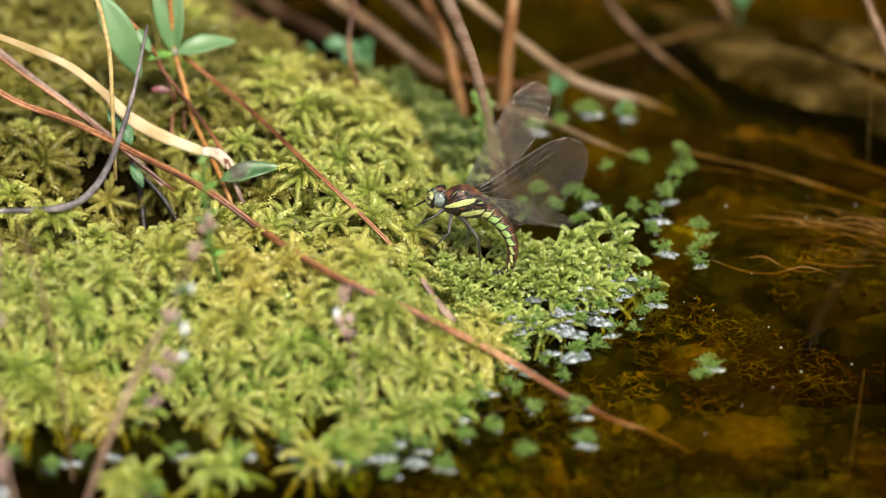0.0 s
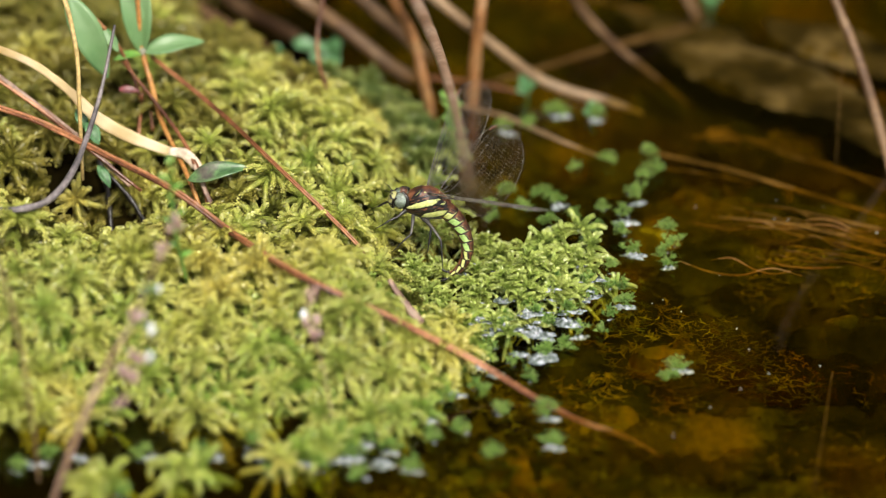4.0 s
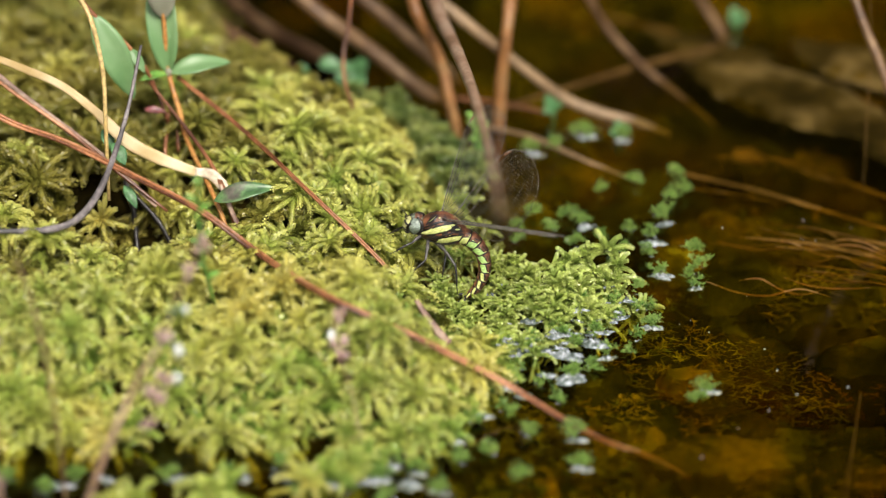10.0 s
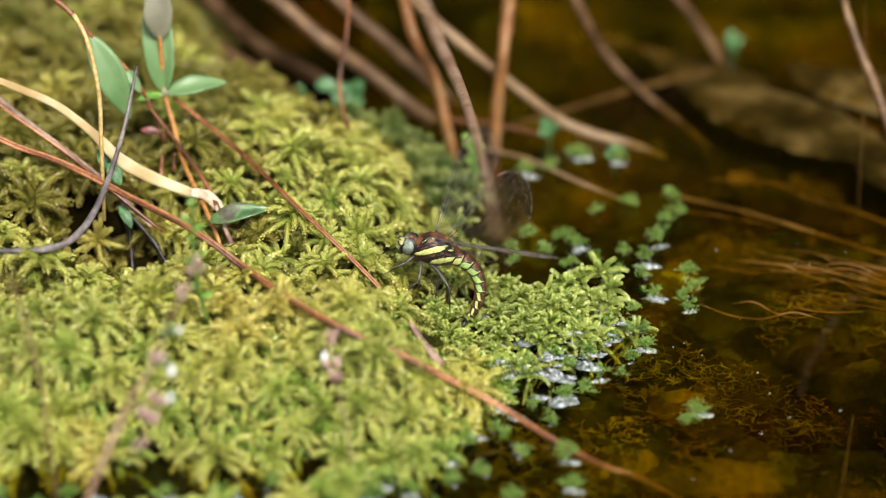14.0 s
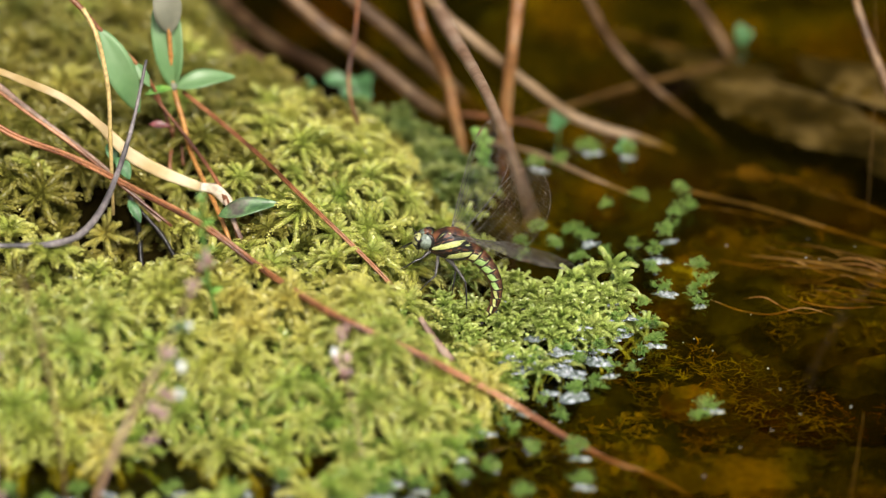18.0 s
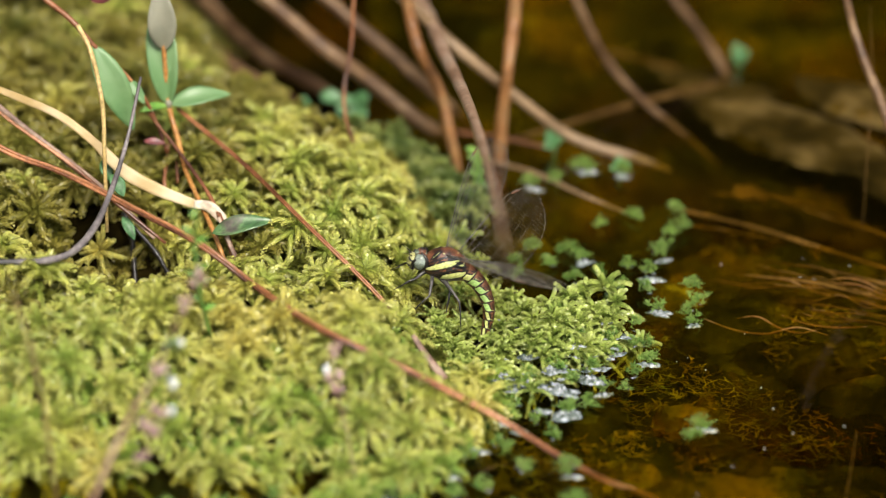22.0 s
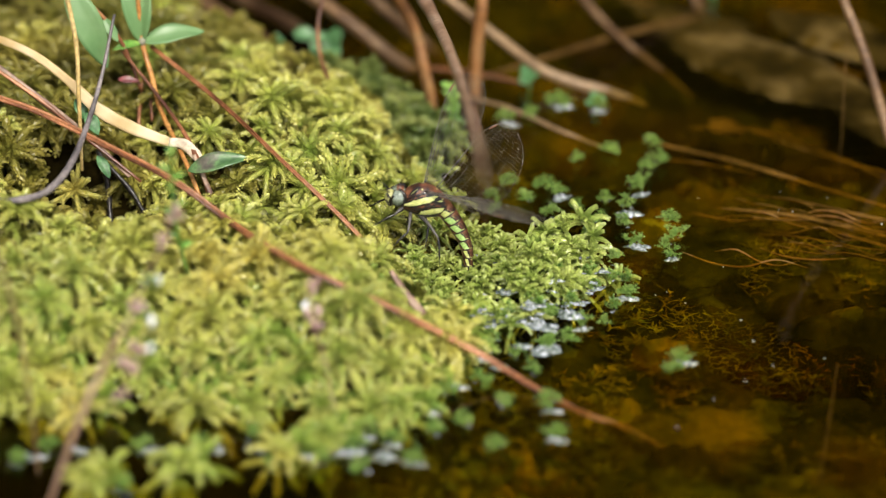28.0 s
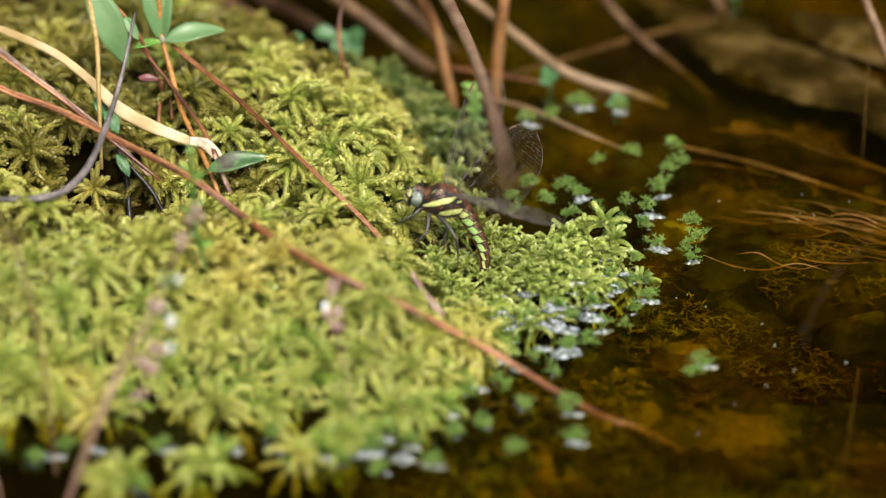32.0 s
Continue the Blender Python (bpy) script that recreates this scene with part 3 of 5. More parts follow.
def back_moss():
    rng = random.Random(15)
    heads = [mesh_of("water_sprig", *sprig_arrays(random.Random(60 + k), 11, 6, 5.4, 1.2, 1.4, hang=3, core=0.45), MOSS_BACK_SHADE) for k in range(3)]
    clump = thing("waterside_moss", "moss at the back of the bank, its shade put into a dark bluish green", "moss")
    for k in range(60):
        t = rng.uniform(0, 1)
        x, y = -30 + 30 * t + rng.uniform(-6, 7), 88 - 46 * t + rng.uniform(-8, 8)
        shared("water_sprig", heads[k % 3], clump, place(x, y, rng.uniform(1, 5) + max(0, float(moss_top(x, y)) * 0.55), rng, rng.uniform(0.7, 1.1), 0.3))


back_moss()


def cushion_height(spec, seed, a, b):
    """Height in mm of a drowned mound at the place a, b, each from -1 to 1."""
    cx, cy, sx, sy, top, low = spec
    v = Vector((cx + sx * a, cy + sy * b, seed * 9.7))
    q = math.hypot(a, b) * (1 + 0.45 * noise.noise(v * 0.05)) + 0.3 * noise.noise(v * 0.11) + 0.14 * noise.noise(v * 0.3)
    h = math.exp(-max(q, 0) ** 2 * 2.6) * (1 - max(abs(a), abs(b)) ** 6)
    return min(low + (top - low) * h + (2.8 * noise.noise(v * 0.13) + 2.1 * noise.noise(v * 0.37) + 1.2 * noise.noise(v * 1.0)) * (0.5 + 0.5 * h), -2.2)


def drowned_cushion(spec, seed, mat=DROWNED):
    """A soft mound of rotting moss under the water."""
    cx, cy, sx, sy, top, low = spec
    count = 46
    u = np.linspace(-1, 1, count)
    co = [((cx + sx * a) * MM, (cy + sy * b) * MM, cushion_height(spec, seed, a, b) * MM) for a in u for b in u]
    idx = np.arange(count * count).reshape(count, count)
    faces = np.stack([idx[:-1, :-1], idx[1:, :-1], idx[1:, 1:], idx[:-1, 1:]], -1).reshape(-1, 4)
    me = bpy.data.meshes.new("drowned_cushion")
    me.from_pydata(co, [], faces.tolist())
    me.materials.append(mat)
    me.shade_smooth()
    tagged(new("drowned_cushion", me), "soft rusty-olive mound of drowned moss", "moss", "drowned moss mounds")
    return me


CUSHIONS = ((60, -36, 40, 30, -13, -60), (44, -74, 42, 26, -12, -60), (70, -119, 84, 36, -10, -60), (22, -106, 50, 34, -7, -60), (96, -92, 46, 34, -25, -60), (58, 22, 44, 34, -9, -60), (20, 46, 34, 30, -9, -60), (104, 90, 50, 40, -15, -60),
            (10, -75, 40, 50, -9, -60), (40, 116, 60, 36, -15, -60), (110, 146, 66, 40, -14, -60), (40, 165, 76, 36, -14, -60), (-20, 128, 46, 36, -12, -60), (30, 215, 150, 50, -17, -60))
# middle, half widths, shoots and depth of each bed of drowned moss
BEDS = ((60, -36, 26, 20, 90, 2), (42, -70, 28, 17, 90, 2), (106, 1, 34, 10, 80, 3), (68, -122, 62, 22, 230, 2), (30, 40, 30, 40, 50, 5), (100, 90, 36, 30, 60, 5), (60, 10, 30, 20, 46, 5), (22, -104, 36, 22, 120, 2), (8, -66, 20, 30, 60, 2),
        (20, 120, 60, 30, 50, 5), (105, 135, 50, 30, 40, 5), (40, 160, 60, 24, 60, 2), (96, 150, 50, 24, 50, 6), (20, 112, 40, 16, 40, 3), (-30, 150, 50, 36, 60, 5), (40, 205, 120, 26, 90, 8), (92, -92, 40, 22, 90, 8), (98, -58, 30, 22, 60, 10), (82, -44, 22, 26, 60, 9), (80, 40, 40, 22, 70, 6), (112, -128, 42, 22, 150, 3))


def drowned_moss(beds, mat, seed, label):
    """Brown moss under the water: fine curved shoots set with leaves."""
    rng = random.Random(seed)
    shoots = [sprig_arrays(rng, 3, 9, rng.uniform(3.5, 8), rng.uniform(0.2, 1.4), 0.5, core=0.1, spread=0.95, wide=0.4)[:2] for k in range(30)]
    vs, fs, count = [], [], 0
    for cx, cy, sx, sy, n, deep in beds:
        for k in range(int(n * 5)):
            a, r = rng.uniform(0, 6.28), math.sqrt(rng.uniform(0, 1.15))
            x, y = cx + sx * r * math.cos(a), cy + sy * r * math.sin(a)
            lump = noise.noise(Vector((x, y, 0)) * 0.06) + 0.6 * noise.noise(Vector((x, y, 7)) * 0.16)
            if lump < rng.uniform(-0.9, 0.1):
                continue
            v, f = shoots[rng.randrange(30)]
            v = v * np.array([1, 1, 0.22]) * rng.uniform(0.25, 0.65)
            rot = rng.uniform(0, 6.28)
            c, s = math.cos(rot), math.sin(rot)
            v = np.stack([v[:, 0] * c - v[:, 1] * s, v[:, 0] * s + v[:, 1] * c, v[:, 2]], -1)
            v += np.array([x, y, -deep - 7 * r - 5 * (0.5 - lump) - rng.uniform(0, 6)])
            v[:, 2] = np.minimum(v[:, 2], -0.8)
            vs.append(v)
            fs.append(f + count)
            count += len(v)
    ob = new("drowned_moss", mesh_of("drowned_moss", np.concatenate(vs), np.concatenate(fs), np.zeros(count), mat))
    tagged(ob, label, "moss", kind="stuff")


def pool_bed():
    """Soft silt and rotting moss over the pool's bed, with deeper dark hollows."""
    xs, ys = np.linspace(-30, 180, 150), np.linspace(-170, 300, 300)
    hollows = ((104, -42, 34, 18), (80, -100, 22, 9), (118, -96, 22, 12), (30, -92, 12, 8), (86, -30, 12, 12), (62, 91, 16, 10), (78, 79, 20, 8), (103, 79, 16, 8), (110, -10, 24, 7), (95, 62, 26, 6), (120, 150, 30, 14), (50, 140, 16, 8))
    co = []
    for x in xs:
        for y in ys:
            v = Vector((x, y, 3.0))
            z = -13 + 6 * noise.noise(v * 0.03) + 4.0 * noise.noise(v * 0.075) + 2.2 * noise.noise(v * 0.19) + 1.3 * noise.noise(v * 0.5)
            z -= sum(15 * math.exp(-((x - a) / c) ** 2 - ((y - b) / d) ** 2) for a, b, c, d in hollows)
            co.append((x * MM, y * MM, min(z, -3.2) * MM))
    idx = np.arange(len(co)).reshape(len(xs), len(ys))
    faces = np.stack([idx[:-1, :-1], idx[1:, :-1], idx[1:, 1:], idx[:-1, 1:]], -1).reshape(-1, 4)
    me = bpy.data.meshes.new("pool_bed")
    me.from_pydata(co, [], faces.tolist())
    me.materials.append(SILT)
    me.shade_smooth()
    tagged(new("pool_bed", me), "soft brown silt and rotting moss on the pool's bed", "silt", kind="stuff")


pool_bed()
for k, spec in enumerate(CUSHIONS):
    drowned_cushion(spec, k + 1)
drowned_moss(BEDS, DROWNED, 8, "rusty brown drowned moss under the water")
drowned_moss(((20, -84, 24, 34, 60, 0.4), (14, -112, 40, 20, 110, 0.3), (44, -22, 16, 26, 40, 0.8), (34, 34, 24, 34, 30, 2)), DROWNED_GREEN, 9, "olive-green drowned moss beside the bank")


# ---- stems, needles and blades ----
def stem(name, label, category, pts, radii, mat, sides=8, flat=1.0, ridge=0.0, side=None, group="", wobble=0.08, knots=()):
    bm = bmesh.new()
    if category == "reed":
        first = Vector(pts[0])
        pts = [first + (first - Vector(pts[1])).normalized() * 26, *pts]
        radii = (radii[0], *radii)
    path = tube(bm, pts, radii, sides=sides, flat=flat, ridge=ridge, side=side, wobble=wobble)
    for f, r in knots:
        c = path[int(f * (len(path) - 1))]
        ellipsoid(bm, c, (r, r, r * 0.9), 10, 6)
    return tagged(put(name, bm, mat), label, category, group)


VIEW = (0.0, -0.87, 0.5)
dry = thing("dry_grass", "bleached curling grass blade lying over the moss", "grass blade")
bm = bmesh.new()
tube(bm, [(-142, -8, 74), (-130, -4, 67), (-119.9, 0.4, 60.0), (-109.9, 5.6, 52.0), (-100.8, 4.0, 45.0), (-92.4, 1.7, 37.0), (-83.4, 2.3, 31.0), (-73.4, 1.6, 27.0)], (0.8, 0.9, 1.0, 1.1, 1.15, 1.9, 1.7, 1.3), sides=12, flat=0.35, side=VIEW, ridge=0.5, wobble=0.12)
part("blade", bm, STRAW, dry)
bm = bmesh.new()
tube(bm, [(-73.6, 1.4, 27.2), (-69.5, 1.2, 26.6), (-66.3, -0.4, 24.2), (-64.3, -1.6, 21.6)], (1.2, 1.6, 1.5, 0.6), sides=12, flat=0.4, side=VIEW, ridge=0.4, wobble=0.15)
part("torn_end", bm, WHITE_STRAW, dry, "white papery torn end")

needles = "pine needles on the moss"


def needle_pair(label, pts, r, group, mat=NEEDLE):
    ob = thing("pine_needle", label, "pine needle", group)
    for k in (-1, 1):
        bm = bmesh.new()
        off = Vector((0.42, 0.25, 0.35)) * r * k
        tube(bm, [Vector(p) + off for p in pts], (r * 0.7, r * 0.75, r * 0.72, r * 0.6, r * 0.25), sides=8, wobble=0.1)
        part("needle", bm, mat if k > 0 else NEEDLE, ob)
    return ob


needle_pair("reddish-brown paired pine needle slanting down the moss", [(-79.5, 32.9, 40.0), (-60.0, 12.7, 33.4), (-44.1, -13.5, 31.4), (-27.5, -27.0, 21.0), (-19.8, -32.0, 14.6), (-15, -34, 9)], 0.48, needles)
needle_pair("long rust-brown pine needle running from the moss into the water", [(-142, 4, 56), (-124.9, -2.7, 46.0), (-107.7, -8.8, 42.0), (-89.1, -18.6, 37.0), (-70.4, -31.5, 33.3), (-53.3, -41.9, 25.0), (-35.6, -69.5, 28.8), (-12.8, -75.0, 19.8), (9.8, -76.5, 7.2), (26.0, -85.7, 1.0), (37.7, -93.7, -1.0), (48.0, -95.8, -4.0), (58.3, -98.9, -9.0)], 0.7, needles, NEEDLE_LIGHT)

stem("grey_stalk", "weathered grey kinked stalk leaning out of the moss", "stalk", [(-140, -46, 35), (-123.0, -43.4, 34.0), (-112.6, -41.1, 33.0), (-104.6, -36.4, 32.8), (-98.9, -26.8, 35.0), (-94.8, -13.4, 39.8), (-91.2, 0.1, 48.0), (-87.8, 9.7, 62.0)], (0.8, 0.8, 1.0, 1.0, 0.9, 0.6, 0.4), GREY, ridge=0.3, wobble=0.2)
stem("straw_stalk", "thin upright yellow straw stalk", "stalk", [(-104.1, 4.8, 80.0), (-100.2, -0.1, 74.0), (-97.5, -2.9, 60.0), (-97.1, -5.9, 46.0), (-96.6, -10.6, 25.0)], (0.7, 0.7, 0.65, 0.6, 0.5), YELLOW_STRAW)
stem("dry_blade", "split pinkish dry grass blade over the moss", "grass blade", [(-140, 16, 62), (-124.5, 13.2, 48.0), (-107.5, 7.7, 36.0), (-96.5, 0.9, 30.0), (-83.9, -8.5, 22.0)], (0.9, 0.9, 1.0, 0.9, 0.6), PINKISH, ridge=0.6, flat=0.5, side=VIEW)
stem("dry_blade", "narrow brown dry grass blade over the moss", "grass blade", [(-140, 12, 62), (-124.5, 9.2, 49.0), (-107.5, 5.0, 37.5), (-96.5, -1.9, 31.0), (-80.9, -9.5, 21.0)], (0.5, 0.5, 0.6, 0.6, 0.4), NEEDLE, ridge=0.4)
stem("brown_stalk", "twisted reddish-brown dead stalk", "stalk", [(-87.1, 28.0, 41.0), (-75.8, 15.4, 32.0), (-68.6, 3.5, 27.0), (-64.1, -6.5, 21.0), (-59.5, -18, 12.0)], (0.5, 0.55, 0.6, 0.9, 0.8), NEEDLE, ridge=0.4, wobble=0.25)
stem("brown_stalk", "frayed pale brown dead stalk", "stalk", [(-66.5, -5.5, 27.0), (-64.0, -10.2, 23.0), (-60.5, -16.0, 17.4), (-57.3, -22.5, 12.0)], (0.5, 0.8, 0.9, 0.6), PINKISH, ridge=0.5, wobble=0.3)
stem("dark_stem", "dark shrivelled stem among the moss", "stalk", [(-82.0, 29.0, 31.5), (-82.4, 25.5, 28.0), (-82.8, 19.9, 24.0), (-82.5, 17, 20)], (0.25, 0.4, 0.6, 0.4), NEEDLE, wobble=0.4)
stem("dark_stem", "dark shrivelled stem among the moss", "stalk", [(-78.6, 28.4, 33.0), (-79.6, 25.5, 28.0), (-79.2, 20.9, 23.0)], (0.25, 0.4, 0.4), NEEDLE, wobble=0.4)
stem("root", "black wet root in a hollow of the moss", "root", [(-93.4, 9.4, 20.0), (-91.2, 4.1, 15.0), (-90.1, -3.0, 10.0), (-89.5, -8, 4)], (0.9, 1.0, 0.9, 0.7), DARK, wobble=0.4)
stem("root", "black wet root in a hollow of the moss", "root", [(-90.4, 1.4, 20.0), (-84.2, -2.1, 14.0), (-80.1, -7.0, 9.0)], (0.6, 0.8, 0.7), DARK, wobble=0.4)
stem("moss_twig", "short grey broken twig at the moss edge", "twig", [(-13.0, -50, 16.5), (-8.9, -54.5, 12.0), (-4.4, -57, 7.0)], (0.7, 1.1, 1.3), PINKISH, ridge=0.4, flat=0.6)
stem("red_stalk", "thin curved red-brown stalk rising from the moss", "stalk", [(-30.5, 80, 72), (-31.5, 73, 54), (-31.9, 70.0, 45.0), (-32.7, 66.1, 38.0), (-34.0, 62.0, 32.0), (-33.4, 54.5, 26.0), (-29.7, 43.9, 19.0), (-28.1, 37.1, 12.0)], (0.5, 0.5, 0.5, 0.55, 0.55, 0.5, 0.5, 0.4), NEEDLE)

REEDS = "dead reeds standing in the pool"
stem("reed_stem", "orange-brown dead reed bent into the pool", "reed", [(-17.2, 85.0, 52.0), (-15.2, 83.0, 42.0), (-12.8, 77.0, 36.0), (-6.8, 77.6, 22.0), (-3.9, 74.2, 10.0), (-1.6, 73.5, -3.0), (-1, 73, -30)], (1.8, 1.8, 1.8, 1.8, 1.7, 1.5, 1.3), REED_ORANGE, group=REEDS)
stem("reed_stem", "brown jointed reed standing in the pool", "reed", [(14.5, 93, 46), (14.0, 90.9, 38.0), (12.7, 81.6, 30.0), (11.1, 80.5, 14.0), (10.2, 79.4, -3.0), (9.6, 79, -32)], (2.0, 2.0, 1.7, 1.9, 1.9, 1.6), REED_ORANGE, group=REEDS, knots=((0.42, 2.2),))
stem("reed_stem", "beige reed arching down to the water", "reed", [(-13.7, 98.1, 38.0), (-3.1, 88.3, 32.0), (15.7, 84.6, 17.0), (28.9, 84.4, 6.0), (38.7, 82.9, 2.0), (49.4, 82.5, -1.0), (60, 82, -5)], (1.9, 1.8, 1.6, 1.6, 1.6, 1.4, 0.8), REED_PALE, group=REEDS)
stem("reed_stem", "broad pale reed slanting into the pool", "reed", [(-50.1, 106.6, 30.0), (-40.2, 100.3, 24.0), (-27.1, 99.5, 14.0), (-13.9, 95.9, 4.0), (-7.0, 97.3, -2.0), (4, 97, -14)], (2.3, 2.3, 2.2, 2.1, 1.9, 1.4), REED, group=REEDS)
stem("reed_stem", "pale brown reed slanting into the pool", "reed", [(-30.4, 110.9, 26.0), (-20.5, 108.3, 18.0), (-11.5, 107.7, 9.0), (-4.0, 110.5, 0.0), (4, 112, -10)], (2.1, 2.1, 2.0, 1.9, 1.4), REED, group=REEDS)
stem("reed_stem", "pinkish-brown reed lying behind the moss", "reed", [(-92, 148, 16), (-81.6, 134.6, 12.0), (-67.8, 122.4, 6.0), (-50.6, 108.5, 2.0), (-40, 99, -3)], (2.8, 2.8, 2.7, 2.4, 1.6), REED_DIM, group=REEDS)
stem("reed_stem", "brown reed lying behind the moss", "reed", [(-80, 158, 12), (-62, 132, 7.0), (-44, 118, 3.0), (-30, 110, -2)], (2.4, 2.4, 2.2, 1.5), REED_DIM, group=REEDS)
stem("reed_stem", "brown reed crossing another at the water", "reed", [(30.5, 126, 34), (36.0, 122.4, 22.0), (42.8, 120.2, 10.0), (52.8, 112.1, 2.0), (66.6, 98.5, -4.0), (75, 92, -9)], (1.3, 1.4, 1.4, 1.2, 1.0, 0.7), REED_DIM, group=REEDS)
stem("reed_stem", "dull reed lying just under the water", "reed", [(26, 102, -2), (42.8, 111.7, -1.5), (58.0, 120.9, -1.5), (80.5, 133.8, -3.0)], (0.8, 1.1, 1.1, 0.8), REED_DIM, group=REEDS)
stem("reed_stem", "pinkish-brown reed leaning over the pool", "reed", [(107.5, 70, 58), (109.7, 67.3, 50.0), (112.9, 61.9, 42.0), (119.3, 54.2, 28.0), (125.5, 45.4, 10.0), (129.0, 39.0, -2.0), (131, 36, -12)], (1.2, 1.2, 1.3, 1.5, 1.5, 1.3, 1.0), REED, group=REEDS)
stem("red_stalk", "thin red thread-like stalk beside the reed", "stalk", [(115.0, 76, 52), (115.4, 72.0, 44.0), (115.7, 61.5, 35.0), (114.4, 51.8, 22.0), (113, 40, 0), (113, 38, -6)], (0.08, 0.1, 0.1, 0.1, 0.08, 0.06), SUNK)
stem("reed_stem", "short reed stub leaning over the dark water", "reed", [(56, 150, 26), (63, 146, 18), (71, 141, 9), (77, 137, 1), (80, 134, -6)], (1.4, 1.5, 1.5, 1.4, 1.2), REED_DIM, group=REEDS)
SUNKEN = "sunken grass blades"
for label, pts, r, mat in (
        ("long tan grass blade floating at the surface", [(2.6, 79.1, 0.2), (18.9, 71.4, 0.3), (34.9, 56.9, 0.2), (46.5, 49.2, -1.0)], (0.7, 1.0, 0.9, 0.4), REED_PALE),
        ("long rusty grass blade under the water", [(60, 54.3, -2.0), (82.9, 44.2, -2.5), (104.6, 31.2, -3), (133.0, 14.9, -4.0)], (0.7, 1.1, 1.0, 0.6), SUNK),
        ("long rusty grass blade under the water", [(63.7, 45.9, -3.0), (76.5, 42.7, -3.0), (89.1, 38.9, -4.0)], (0.5, 0.8, 0.4), SUNK),
        ("long rusty grass blade under the water", [(84.2, 67.2, -3.0), (104.2, 50.8, -3.0), (132.6, 36.2, -4.0)], (0.5, 0.9, 0.6), SUNK),
        ("long rusty grass blade under the water", [(70.7, 67.1, -4.0), (92.1, 64.4, -4.0), (112.3, 49.4, -4.0), (132.3, 30.6, -5.0)], (0.4, 0.9, 0.9, 0.5), SUNK),
        ("reddish grass blade on the water", [(-6.0, 93.4, 1.5), (9.2, 90.0, 1.5), (26.0, 84.8, 0.5)], (0.9, 1.1, 0.6), NEEDLE),
        ("orange grass blade under the water", [(43.5, 153.7, -3.0), (67.3, 139.8, -3.0), (87.0, 125.3, -4.0), (102.0, 115.4, -5.0)], (1.2, 1.8, 1.7, 0.8), SUNK),
        ("tan grass blade under the water", [(78.5, 16.1, -2.0), (97.0, 12.4, -2.0), (112.6, 7.4, -3.0), (130.9, 0.3, -4.0)], (0.4, 0.9, 1.1, 0.8), SUNK),
        ("tan grass blade under the water", [(84.8, 26.0, -3.0), (103.9, 20.1, -3.0), (119.3, 12.8, -3.0), (133.8, 9.7, -4.0)], (0.4, 0.8, 0.9, 0.6), SUNK),
        ("tan grass blade under the water", [(76.8, 20.0, -4.0), (95.9, 14.1, -4.0), (115.3, 2.8, -4.0), (133.8, -6.7, -5.0)], (0.4, 0.7, 0.8, 0.5), SUNK),
        ("thin dark thread of grass in the water", [(104.4, -69.7, -0.5), (101.1, -92.3, -0.6), (95.8, -126.9, -0.8)], (0.08, 0.14, 0.1), SUNK)):
    stem("grass_blade", label, "grass blade", pts, r, mat, flat=0.4, side=(0, 0, 1), group=SUNKEN)


fibre_rng = random.Random(31)
for k in range(20):
    x0, y0 = fibre_rng.uniform(66, 100), fibre_rng.uniform(-12, 24)
    length, slope = fibre_rng.uniform(22, 52), fibre_rng.uniform(-0.42, -0.12)
    pts = [(x0 + length * t, y0 + slope * length * t + fibre_rng.uniform(-1.3, 1.3), -1.2 - fibre_rng.uniform(0, 4)) for t in (0, 0.25, 0.5, 0.75, 1)]
    stem("grass_blade", "fine wavy rusty fibre under the water", "grass blade", pts, (0.12, 0.35, 0.42, 0.35, 0.12), REED_ORANGE if k % 3 == 0 else SUNK, sides=5, flat=0.5, side=(0, 0, 1), group="fine drowned fibres")


def litter_leaf(label, base, tip, width, mat=LITTER):
    bm = bmesh.new()
    blade(bm, base, tip, width, (0, 0, 1), arch=0.0, fold=-0.02, rows=24, cols=8, thick=0.4)
    for v in bm.verts:
        v.co += Vector((noise.noise(v.co * 190), noise.noise(v.co * 190 + Vector((5, 0, 0))), 0.3 * noise.noise(v.co * 150))) * 0.0024
    tagged(put("sunken_leaf", bm, mat), label, "leaf", "sunken dead leaves")


litter_leaf("broad rotting tan leaf just under the water", (64, 126, -1.6), (132, 70, -1.4), 30)
litter_leaf("grey-brown rotting leaf just under the water", (98, 136, -1.8), (146, 96, -1.6), 22)
litter_leaf("narrow rotting tan leaf just under the water", (112, 84, -1.5), (140, 40, -1.5), 14)
litter_leaf("dark rotting leaf under the water", (54, 142, -2.0), (96, 124, -2.2), 13)
litter_rng = random.Random(4)
for k in range(4):
    x, y = litter_rng.uniform(58, 142), litter_rng.uniform(62, 128)
    y -= (x - 96) * 0.45
    w, a = litter_rng.uniform(8, 20), litter_rng.uniform(-0.9, 0.4)
    z = -6 - litter_rng.uniform(0, 5)
    litter_leaf("crumpled tan dead leaf fragment under the water", (x, y, z), (x + w * math.cos(a), y + w * math.sin(a), z + litter_rng.uniform(-3, 2)), w * litter_rng.uniform(0.4, 0.8), SUNK)


# ---- seedling and other green plants ----
def leaf_part(parent, base, tip, width, up, mat=LEAF, label="", arch=0.08, fold=0.14, twist=0.0, blunt=0.0, shape=0.85):
    bm = bmesh.new()
    blade(bm, base, tip, width, up, arch=arch, fold=fold, twist=twist, blunt=blunt, shape=shape)
    return part("leaf", bm, mat, parent, label)


